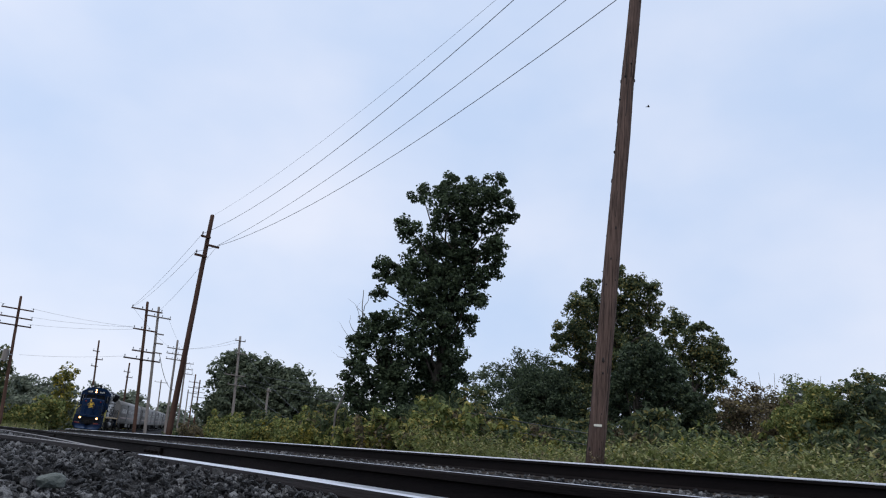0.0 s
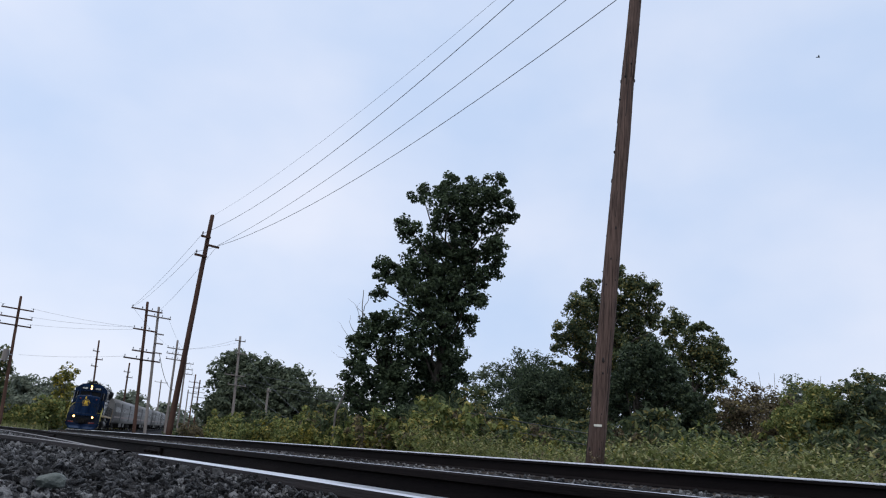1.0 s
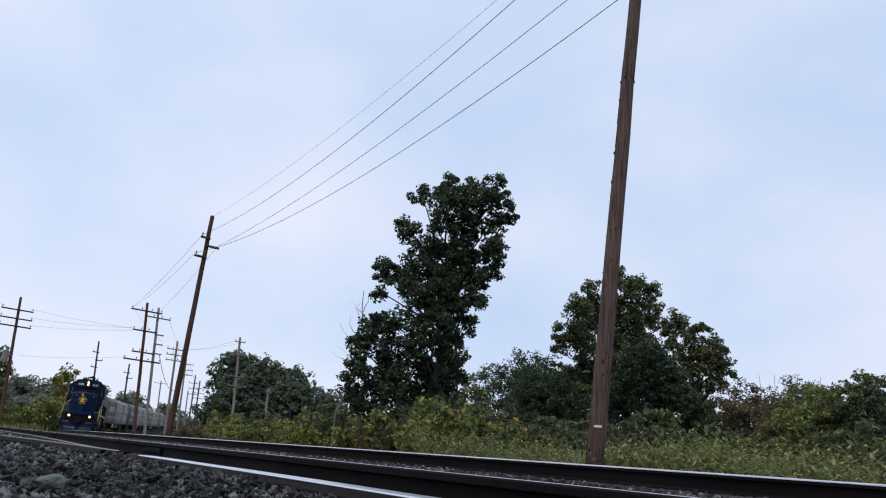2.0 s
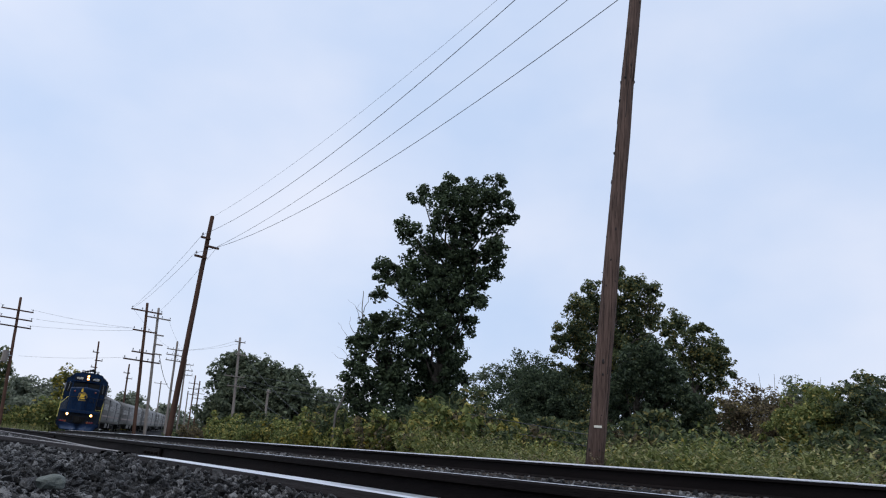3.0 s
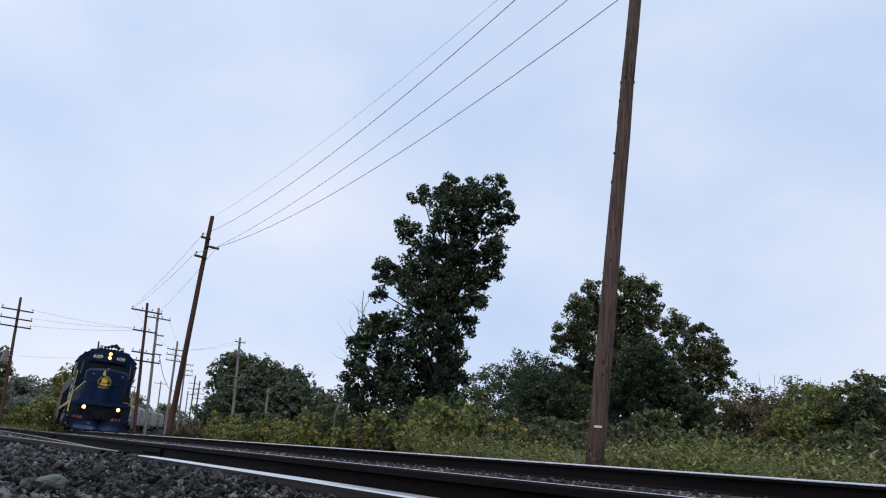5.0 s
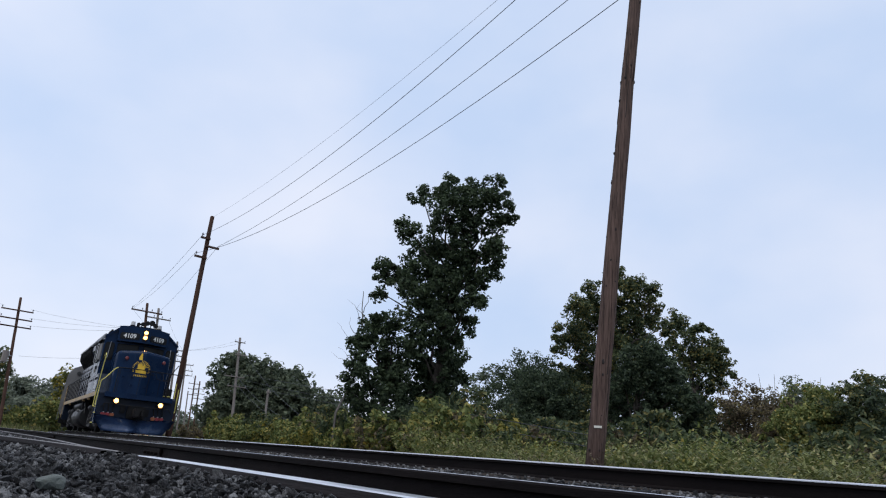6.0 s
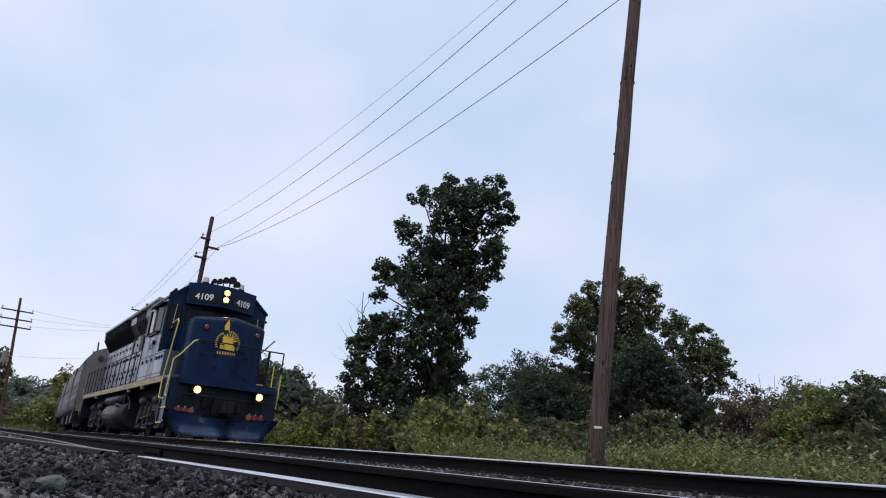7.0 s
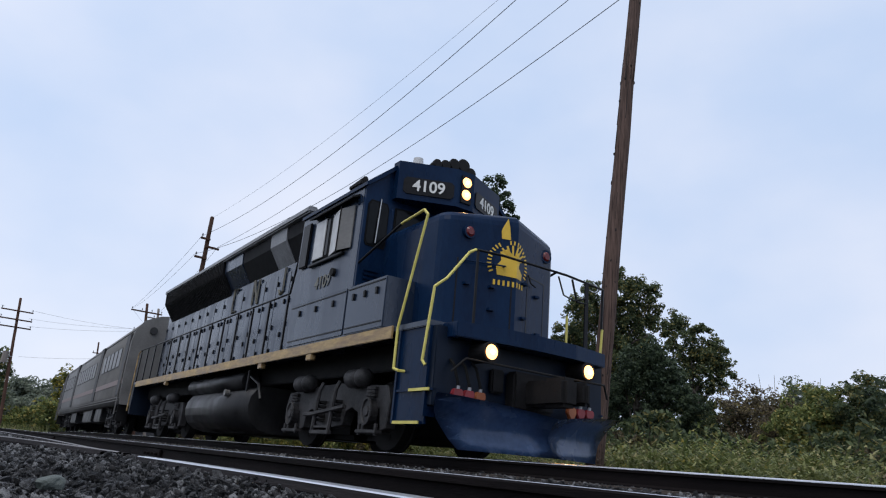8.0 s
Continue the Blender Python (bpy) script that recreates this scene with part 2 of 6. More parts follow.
def shaft(bm, points, radii, sides):
    """One tapered shaft through points."""
    rings = []
    for p, r in zip(points, radii):
        rings.append([bm.verts.new((p[0] + r * math.cos(2 * math.pi * k / sides), p[1] + r * math.sin(2 * math.pi * k / sides), p[2])) for k in range(sides)])
    for a, b in zip(rings, rings[1:]):
        for k in range(sides):
            bm.faces.new((a[k], a[(k + 1) % sides], b[(k + 1) % sides], b[k]))
    bm.faces.new(rings[0][::-1])
    bm.faces.new(rings[-1])
    return bm


def pipe(bm, points, r, sides=6):
    """A bent bar along points, with a ball at each bend."""
    for p, q in zip(points, points[1:]):
        rod(bm, p, q, r, sides=sides)
    for p in points[1:-1]:
        bmesh.ops.create_icosphere(bm, subdivisions=1, radius=r * 1.05, matrix=Matrix.Translation(p))
    return bm


def thing(name, label, category, group="", at=None, kind=""):
    ob = tagged(new(name), label, category, group, kind)
    if at is not None:
        ob.matrix_world = at
    return ob


# ---- the line of the main track ----
STEP = 0.5
S_GRID = np.arange(-45, 330, STEP)
BEND = np.interp(S_GRID, [0, 20, 40, 60, 80, 92, 108, 125, 150, 220, 320], [0, 0.00141, 0.00283, 0.00377, 0.00437, 0.0040, 0.0022, 0.0002, -0.0009, -0.0008, -0.0004])
TURN = np.cumsum(BEND) * STEP
ZERO = int(np.argmin(abs(S_GRID)))
LINE_X = -(np.cumsum(np.cos(TURN)) - np.cumsum(np.cos(TURN))[ZERO]) * STEP
LINE_Y = 6.128 + (np.cumsum(np.sin(TURN)) - np.cumsum(np.sin(TURN))[ZERO]) * STEP
LINE_Z = np.interp(S_GRID, [60, 88, 104, 130, 160, 207, 235, 320], [0.0, 0.22, 0.5, 1.0, 1.6, 2.7, 3.0, 3.6])


def on_line(s, off=0.0, z=0.0):
    """The point s metres up the main track from the camera, off metres to the far side."""
    x, y, a, h = (np.interp(s, S_GRID, k) for k in (LINE_X, LINE_Y, TURN, LINE_Z))
    return Vector((x + off * math.sin(a), y + off * math.cos(a), z + h))


RAIL_OUT = [(-0.07, -0.165), (-0.07, -0.153), (-0.012, -0.135), (-0.010, -0.045), (-0.036, -0.036), (-0.036, -0.008), (-0.028, 0.0),
            (0.028, 0.0), (0.036, -0.008), (0.036, -0.036), (0.010, -0.045), (0.012, -0.135), (0.07, -0.153), (0.07, -0.165)]


def rail_mesh(name, path, parent, dull=None, band=None):
    """A rail swept along path, a list of points and side vectors; the worn head is a part of its own."""
    v, f = [], []
    n = len(RAIL_OUT)
    for p, side in path:
        v += [(p.x + side.x * a, p.y + side.y * a, p.z + b) for a, b in RAIL_OUT]
    for i in range(len(path) - 1):
        f += [(i * n + j, i * n + (j + 1) % n, (i + 1) * n + (j + 1) % n, (i + 1) * n + j) for j in range(n)]
    ob = raw(name, v, f, M_RAIL, parent)
    section = [(-0.0372, -0.013), (-0.0372, -0.007), (-0.029, 0.0015), (0.029, 0.0015), (0.0372, -0.007), (0.0372, -0.013)]
    if band:
        section = [(band[0] - 0.003, -0.001), (band[0], 0.0015), (band[1], 0.0015), (band[1] + 0.003, -0.001)]
    for name_, mat_, label_, pieces in (("worn_head", M_RAIL_TOP, "polished bright running surface", [k for k in path if dull is None or k[0].x > dull]),
                                        ("dull_head", M_RAIL_DULL, "dull worn running surface", [k for k in path if dull is not None and k[0].x <= dull])):
        if len(pieces) < 2:
            continue
        if band and name_ == "dull_head":
            section = [(band[1] - 0.009, -0.001), (band[1] - 0.007, 0.0015), (band[1] - 0.002, 0.0015), (band[1], -0.001)]
        v, f = [], []
        for p, side in pieces:
            v += [(p.x + side.x * a, p.y + side.y * a, p.z + b) for a, b in section]
        k = len(section)
        for i in range(len(pieces) - 1):
            f += [(i * k + j, i * k + j + 1, i * k + k + 1 + j, i * k + k + j) for j in range(k - 1)]
        raw(name_, v, f, mat_, ob, label_)
    return ob


def bed_mesh(name, path, outline, mat, label):
    v, f = [], []
    n = len(outline)
    for k, (p, side) in enumerate(path):
        for a, b in outline:
            w = 0.02 * noise.noise((p.x * 1.7 + side.x * a * 1.7, p.y * 1.7 + side.y * a * 1.7, 3.0))
            v.append((p.x + side.x * a, p.y + side.y * a, max(-0.62, p.z + b + w)))
    for i in range(len(path) - 1):
        f += [(i * n + j, i * n + j + 1, (i + 1) * n + j + 1, (i + 1) * n + j) for j in range(n - 1)]
    return tagged(raw(name, v, f, mat), label, "ballast", kind="structure")


def side_at(s):
    a = np.interp(s, S_GRID, TURN)
    return Vector((math.sin(a), math.cos(a), 0))


def ground():
    """One sheet from under the tracks to the horizon."""
    rings, spokes = [0, 4, 8, 14, 22, 32, 45, 65, 95, 140, 210, 330, 600, 1200, 2500, 4500], 72
    v, f = [(0, 0, -0.42)], []
    for r in rings[1:]:
        for k in range(spokes):
            a = 2 * math.pi * k / spokes
            x, y = r * math.cos(a), r * math.sin(a)
            bump = 0.12 * noise.noise((x * 0.09, y * 0.09, 0)) if r > 12 else 0
            v.append((x, y, -0.48 + bump))
    for k in range(spokes):
        f.append((0, 1 + k, 1 + (k + 1) % spokes, 1 + (k + 1) % spokes))
    q = []
    for i in range(len(rings) - 2):
        for k in range(spokes):
            a, b = 1 + i * spokes + k, 1 + i * spokes + (k + 1) % spokes
            q.append((a, b, b + spokes, a + spokes))
    bm = bmesh.new()
    vs = [bm.verts.new(p) for p in v]
    for t in f:
        bm.faces.new([vs[i] for i in t[:3]])
    for t in q:
        bm.faces.new([vs[i] for i in t])
    tagged(part("ground", bm, M_EARTH, smooth=True), "brown earth under weeds beside the railway", "ground", kind="structure")


def tracks():
    main = thing("main_track", "rusty main line track with worn rail heads on ballast", "railway track", kind="structure")
    samples = np.concatenate([np.arange(-40, 30, 1.0), np.arange(30, 320, 2.0)])
    for off in (-0.753, 0.753):
        rail_mesh("rail", [(on_line(s, off), side_at(s)) for s in samples], main)
    bm = box(bmesh.new(), -0.11, 0.11, -1.3, 1.3, -0.17, 0.0, 0.008)
    first = part("sleeper", bm, M_TIE, main)
    k = 0
    for s in np.arange(-20, 70, 0.55):
        a = np.interp(s, S_GRID, TURN)
        m = Matrix.Translation(on_line(s, 0, -0.166)) @ Matrix.Rotation(-a, 4, "Z")
        if k == 0:
            first.matrix_basis = m
        else:
            o = new("sleeper", first.data)
            o.parent, o.matrix_basis = main, m
        k += 1
    bed_mesh("main_ballast_bed", [(on_line(s), side_at(s)) for s in samples],
             [(-9.5, -4.6), (-4.2, -0.45), (-3.1, -0.34), (-2.3, -0.27), (-1.55, -0.195), (-0.9, -0.178), (0, -0.20), (0.9, -0.19), (1.6, -0.21), (3.0, -0.50), (8.0, -4.6)],
             M_BED, "dark crushed stone bed of the main track")
    siding = thing("siding_track", "low rusty siding track with bolted joints and shiny rail heads", "railway track", kind="structure")
    xs = np.concatenate([np.arange(12, -6, -0.25), np.arange(-6, -90, -2.0)])
    for y in (0.362, 1.897):
        line = []
        for x in xs:
            dip = -0.006 * math.exp(-((x + 2.0) / 0.9) ** 2) if y < 1 else 0.0
            line.append((Vector((x, y, -0.160 + dip)), Vector((0, 1, 0))))
        r = rail_mesh("rail", line, siding, -1.62 if y < 1 else None, (-0.024, 0.006) if y < 1 else (-0.026, -0.006))
        for jx, side in [(-1.62, k) for k in (-1, 1)] if y < 1 else [(q, k) for q in (-7.7, -15.7) for k in (-1, 1)]:
            bm = box(bmesh.new(), jx - 0.30, jx + 0.30, y + side * 0.016, y + side * 0.042, -0.30, -0.21, 0.006)
            for b in range(4):
                rod(bm, (jx - 0.22 + b * 0.147, y + side * 0.040, -0.255), (jx - 0.22 + b * 0.147, y + side * 0.075, -0.255), 0.016, sides=6)
            part("joint_bar", bm, M_RAIL, r, "rusty bolted splice plate")
    # the turnout rail that leaves the near rail and swings away
    bx, by = [-1.15, -1.8, -2.3, -2.8, -3.6, -5.0, -8.0, -14.0, -30.0], [0.350, 0.300, 0.245, 0.165, 0.01, -0.32, -1.10, -2.9, -8.5]
    line = []
    for x in np.concatenate([np.arange(-1.60, -6, -0.15), np.arange(-6, -30, -1.0)]):
        y, slope = np.interp(-x, [-k for k in bx], by), (np.interp(-x + 0.3, [-k for k in bx], by) - np.interp(-x - 0.3, [-k for k in bx], by)) / 0.6
        line.append((Vector((x, y, -0.161)), Vector((slope, 1, 0)).normalized()))
    rail_mesh("turnout_rail", line, siding, 5.0, (0.006, 0.011))
    bm = box(bmesh.new(), -0.11, 0.11, -1.3, 1.3, -0.17, 0.0, 0.008)
    first = part("sleeper", bm, M_TIE, siding)
    for k, x in enumerate(np.arange(6, -50, -0.56)):
        m = Matrix.Translation((x, 1.145, -0.327))
        if k == 0:
            first.matrix_basis = m
        else:
            o = new("sleeper", first.data)
            o.parent, o.matrix_basis = siding, m
    bed_mesh("siding_ballast_bed", [(Vector((x, 1.145, 0)), Vector((0, 1, 0))) for x in np.concatenate([np.arange(12, -14, -0.2), np.arange(-14, -90, -2.0)])],
             [(-9, -0.47), (-5, -0.30), (-3, -0.235), (-2, -0.205), (-1.5, -0.196), (-1.15, -0.192), (-0.95, -0.186), (-0.89, -0.180), (-0.83, -0.188), (-0.805, -0.22), (-0.73, -0.335), (-0.3, -0.335), (0.3, -0.335), (0.7, -0.335), (0.9, -0.33), (1.6, -0.32), (2.6, -0.33), (4.0, -0.46)],
             M_BED, "dark gravel bed beside the siding rail")


ground()
tracks()


# ---- plants ----
def leaf_cloud(name, clumps, per, size, mat, parent, rng, droop=0.0, long=1.7):
    """Many single leaves round clump centres: clumps is an array of x, y, z, radius."""
    clumps = np.asarray(clumps)
    c = np.repeat(clumps, per, axis=0)
    n = len(c)
    d = rng.normal(size=(n, 3))
    d /= np.linalg.norm(d, axis=1)[:, None]
    p = c[:, :3] + d * (c[:, 3] * rng.uniform(0.25, 1.0, n) ** 0.6)[:, None] * np.array([1, 1, 0.8])
    nor = d * 0.7 + rng.normal(size=(n, 3)) * 0.6 + np.array([0, 0, 0.55])
    nor /= np.linalg.norm(nor, axis=1)[:, None]
    t = np.cross(nor, rng.normal(size=(n, 3)))
    t /= np.linalg.norm(t, axis=1)[:, None]
    t[:, 2] -= droop
    b = np.cross(nor, t)
    s = (size * rng.uniform(0.6, 1.35, n))[:, None]
    v = np.stack([p - t * s * long * 0.5, p + b * s * 0.5 + nor * s * 0.12, p + t * s * long * 0.5, p - b * s * 0.5 + nor * s * 0.12], axis=1).reshape(-1, 3)
    f = np.arange(n * 4).reshape(-1, 4)
    return raw(name, v, f, mat, parent)


def limb(bm, p, q, r0, r1, rng, bits=4, wander=0.08):
    p, q = Vector(p), Vector(q)
    last, lr = p, r0
    length = (q - p).length
    for i in range(1, bits + 1):
        k = i / bits
        t = p.lerp(q, k) + Vector(rng.normal(size=3)) * wander * length * (0 if i == bits else 1) * 0.5
        nr = r0 + (r1 - r0) * k
        rod(bm, last, t, lr, nr, sides=7)
        last, lr = t, nr
    return last


def tree(base, blobs, leaf, label, seed, per=34, size=0.13, spacing=0.42, trunk=0.2, side=(0.586, 0.81), group="", name="tree", stem_top=0.8, density=4.6):
    """A tree of limbs and leaf clumps. blobs: (across, along, height, radius) of the masses of its crown, in metres from its base."""
    rng = np.random.default_rng(seed)
    ob = thing(name, label, "tree", group, Matrix.Translation(base))
    ax, ay = side
    mass = [(u * ax - w * ay, u * ay + w * ax, h, r) for u, w, h, r in blobs]
    top = max(mass, key=lambda k: k[2])
    bm = bmesh.new()
    foot = Vector((0, 0, -0.1))
    head = Vector((top[0] * 0.8, top[1] * 0.8, top[2] * stem_top))
    limb(bm, foot, head, trunk, trunk * 0.25, rng, 7, 0.04)
    clumps = []
    for x, y, z, r in mass:
        k = min(0.9, max(0.12, (z - r * 1.2) / max(head.z, 0.1)))
        start = foot.lerp(head, k * 0.85)
        limb(bm, start, (x, y, z), trunk * 0.32, trunk * 0.07, rng, 4, 0.09)
        count = max(6, int(density * (r / spacing) ** 2))
        d = rng.normal(size=(count, 3))
        d /= np.linalg.norm(d, axis=1)[:, None]
        cc = np.array([x, y, z]) + d * (r * rng.uniform(0.12, 1.05, count) ** 0.55)[:, None] + rng.normal(0, 0.13 * r, (count, 3))
        rr = spacing * rng.uniform(0.55, 1.1, count)
        clumps.append(np.column_stack([cc, rr]))
        for j in range(0, count, 5):
            limb(bm, (x, y, z), cc[j], trunk * 0.07, trunk * 0.02, rng, 2, 0.1)
    part("trunk", bm, M_BARK, ob, smooth=True)
    tagged(leaf_cloud("crown", np.concatenate(clumps), per, size, leaf, ob, rng), kind="stuff")
    return ob


def round_blobs(height, half, seed, n=14, low=0.15, deep=None):
    """Masses of a rounded, uneven crown."""
    rng = np.random.default_rng(seed)
    out = []
    deep = half if deep is None else deep
    for i in range(n):
        k = (i + 0.5) / n
        h = height * (low + (0.93 - low) * k)
        w = half * math.sqrt(max(0.06, 1 - (max(0, k - 0.35) / 0.68) ** 2)) * (0.55 + 0.45 * min(1, k / 0.25))
        r = half * rng.uniform(0.36, 0.54)
        a = i * 2.4 + rng.uniform(-0.5, 0.5)
        out.append((math.cos(a) * max(0, w - r * 0.8), math.sin(a) * max(0, w - r * 0.8) * deep / half, min(h, height - r * 0.9), r))
    return out


def big_tree():
    """The leaning tall tree over the thicket."""
    masses = [(1.4, 12.75, 0.55), (0.2, 12.65, 0.5), (-0.9, 12.1, 0.44), (0.7, 12.1, 0.83), (2.3, 12.3, 0.71), (3.0, 11.5, 0.54), (1.9, 11.1, 0.95), (0.3, 11.0, 0.83),
              (-1.3, 10.1, 0.59), (-0.4, 9.6, 0.83), (1.0, 9.9, 1.07), (2.4, 9.8, 0.65), (2.7, 9.3, 0.33), (-2.4, 8.7, 0.54), (-1.6, 8.3, 0.65), (-2.5, 7.6, 0.33),
              (-0.5, 8.3, 0.95), (1.0, 8.4, 1.07), (2.2, 8.5, 0.54), (-0.8, 7.2, 0.71), (0.4, 7.3, 0.95), (1.7, 7.2, 0.65), (1.6, 6.5, 0.48), (-0.1, 6.1, 0.89),
              (0.9, 5.7, 0.65), (0.4, 4.8, 0.95), (1.1, 4.6, 0.48), (0.3, 3.9, 1.07), (1.0, 3.6, 0.65), (-0.5, 5.2, 0.59), (0.5, 2.4, 1.2), (-0.3, 1.6, 1.2)]
    rng = np.random.default_rng(5)
    blobs = [(u, rng.uniform(-0.9, 0.9), h, r * 1.12) for u, h, r in masses]
    tree((-24.35, 16.34, -0.45), blobs, LEAF_DARK, "tall leaning dark green tree with gaps in its crown", 11, per=58, size=0.100, spacing=0.35, trunk=0.24, density=4.7)
    low = [(-0.9, 0.2, 6.0, 0.54), (0.0, 0.0, 6.1, 0.6), (-1.5, 0.1, 5.1, 0.48), (-0.8, -0.3, 5.1, 0.72), (0.2, 0.3, 5.0, 0.78), (-1.5, 0.2, 4.0, 0.54), (-0.6, -0.2, 3.9, 0.84), (0.5, 0.2, 3.9, 0.9),
           (-1.6, 0.0, 3.1, 0.48), (-0.9, 0.3, 2.8, 0.84), (0.3, -0.3, 2.8, 0.96), (1.6, 0.2, 2.8, 1.02), (2.8, 0.0, 2.9, 0.66), (-0.7, 0.0, 1.5, 1.0), (0.8, 0.1, 1.4, 1.1), (2.2, -0.1, 1.5, 1.1)]
    tree((-25.4, 15.0, -0.45), low, LEAF_DARK, "dark vine-covered small tree below the tall one", 12, per=58, size=0.100, spacing=0.35, trunk=0.14, density=5.2)
    rng = np.random.default_rng(8)
    dead = thing("dead_tree", "thin leafless dead tree in the thicket", "tree", at=Matrix.Translation((-26.3, 13.7, -0.45)))
    bm = bmesh.new()
    tip = limb(bm, (0, 0, 0), (0.1, 0.15, 7.4), 0.06, 0.015, rng, 7, 0.05)
    for k in range(12):
        z = 3.6 + k * 0.26
        a = rng.uniform(0, 6.28)
        e = limb(bm, (0.1 * z / 6, 0.25 * z / 6, z), (0.1 + math.cos(a) * 0.8, 0.2 + math.sin(a) * 0.8, z + rng.uniform(0.2, 0.7)), 0.02, 0.006, rng, 3, 0.14)
        limb(bm, e, e + Vector((math.cos(a) * 0.3, math.sin(a + 1) * 0.3, 0.25)), 0.006, 0.003, rng, 2, 0.15)
    part("trunk", bm, M_DEADWOOD, dead)


def woods():
    rows = [  # x, y, height, half width, masses, leaf, seed, leaf size, label
        (-31.5, 30.0, 6.3, 3.0, 20, LEAF_WOOD, 24, 0.15, "low spreading green tree in the woods"),
        (-40.8, 37.1, 9.0, 3.6, 15, LEAF_WOOD, 25, 0.17, "round dark green tree in the woods"),
        (-36.5, 39.0, 8.3, 3.4, 14, LEAF_WOOD, 26, 0.17, "round green tree in the woods"),
        (-49.2, 39.7, 9.2, 2.4, 11, LEAF_HAZE, 27, 0.17, "pale hazy round tree farther back"),
        (-20.2, 33.7, 5.4, 2.0, 11, LEAF_RUST, 28, 0.13, "reddish brown autumn tree at the wood's edge"),
        (-22.5, 35.5, 4.8, 2.2, 10, LEAF_MID, 38, 0.13, "low dark tree at the wood's edge"),
        (-14.9, 30.3, 4.5, 2.1, 13, LEAF_LIGHT, 29, 0.13, "yellowing green tree beside the track"),
        (-12.4, 29.9, 5.0, 2.1, 13, LEAF_MID, 30, 0.13, "green tree at the end of the row"),
        (-17.5, 32.5, 4.6, 1.9, 11, LEAF_RUST, 31, 0.12, "brownish low tree between two others"),
        (-24.0, 47.0, 7.6, 3.4, 14, LEAF_HAZE, 32, 0.18, "hazy green tree far behind the thicket"),
        (-9.5, 27.5, 5.0, 2.2, 12, LEAF_WOOD, 33, 0.13, "green tree at the end of the row"),
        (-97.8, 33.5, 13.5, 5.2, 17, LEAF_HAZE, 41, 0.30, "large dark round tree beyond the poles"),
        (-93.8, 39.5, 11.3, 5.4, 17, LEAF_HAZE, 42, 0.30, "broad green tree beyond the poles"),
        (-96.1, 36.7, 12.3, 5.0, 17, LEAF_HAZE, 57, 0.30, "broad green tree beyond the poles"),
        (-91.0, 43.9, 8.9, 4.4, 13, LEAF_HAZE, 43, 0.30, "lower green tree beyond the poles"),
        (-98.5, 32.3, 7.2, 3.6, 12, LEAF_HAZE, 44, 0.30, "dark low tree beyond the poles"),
        (-131.1, 9.8, 8.2, 4.4, 13, LEAF_FAR_HAZY, 45, 0.36, "hazy grey green tree across the track"),
        (-128.0, 14.5, 8.8, 3.6, 12, LEAF_FAR_HAZY, 46, 0.36, "hazy grey green tree across the track"),
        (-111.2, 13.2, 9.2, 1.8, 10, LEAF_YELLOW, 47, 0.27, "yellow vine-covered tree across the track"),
        (-113.5, 10.2, 5.0, 3.0, 10, LEAF_FAR_HAZY, 48, 0.30, "green tree across the track"),
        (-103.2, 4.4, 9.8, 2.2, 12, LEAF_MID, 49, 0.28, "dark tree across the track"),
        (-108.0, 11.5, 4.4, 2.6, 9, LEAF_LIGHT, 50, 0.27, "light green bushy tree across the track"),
        (-127.0, 19.5, 7.8, 2.8, 10, LEAF_FAR_HAZY, 51, 0.34, "green tree across the track"),
        (-116.0, 5.5, 5.5, 3.2, 10, LEAF_FAR_HAZY, 55, 0.32, "dark green tree across the track"),
        (-253.5, 50.8, 13.2, 7.5, 13, LEAF_FAR_HAZY, 52, 0.8, "distant hazy tree at the end of the line"),
        (-250.5, 62.8, 12.0, 6.5, 13, LEAF_FAR_HAZY, 53, 0.8, "distant hazy tree at the end of the line"),
        (-224.2, 43.9, 13.3, 4.2, 11, LEAF_FAR_HAZY, 54, 0.6, "distant thin hazy tree"),
        (-318.0, 92.0, 10.5, 10.0, 13, LEAF_FAR_HAZY, 56, 1.0, "distant hazy tree at the end of the line"),
    ]
    for x, y, h, w, n, leaf, seed, size, label in rows:
        far = math.hypot(x, y)
        sp = max(0.34, 0.011 * far) if far < 70 else 0.008 * far
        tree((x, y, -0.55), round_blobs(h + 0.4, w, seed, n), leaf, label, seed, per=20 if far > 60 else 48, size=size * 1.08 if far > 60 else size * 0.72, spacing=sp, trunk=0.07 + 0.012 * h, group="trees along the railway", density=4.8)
    rng = np.random.default_rng(210)
    # the broad tree behind the near pole, its lower neighbour and the dark one before them
    broad = [(0.7, 13.8, 0.69), (1.8, 13.1, 0.69), (0.1, 12.6, 0.76), (-1.4, 12.0, 0.84), (-2.5, 10.9, 0.76), (-2.9, 9.4, 0.84), (-3.4, 8.4, 0.53), (-2.0, 9.0, 0.91), (-0.6, 10.9, 1.07), (1.0, 11.5, 1.14),
             (2.5, 12.7, 0.61), (2.8, 11.4, 0.91), (3.3, 12.2, 0.53), (1.8, 10.0, 1.22), (0.2, 9.4, 1.07), (3.4, 10.1, 0.76), (-1.3, 7.8, 0.91), (0.7, 7.8, 1.22), (2.6, 8.8, 1.07), (4.0, 10.7, 0.61), (-1.6, 6.0, 1.3), (0.6, 5.5, 1.4), (-2.6, 4.4, 1.4), (2.4, 7.0, 1.2), (2.2, 5.0, 1.3), (-3.2, 6.6, 0.9), (1.6, 12.2, 0.8), (-1.6, 10.2, 0.9), (0.2, 11.8, 0.8)]
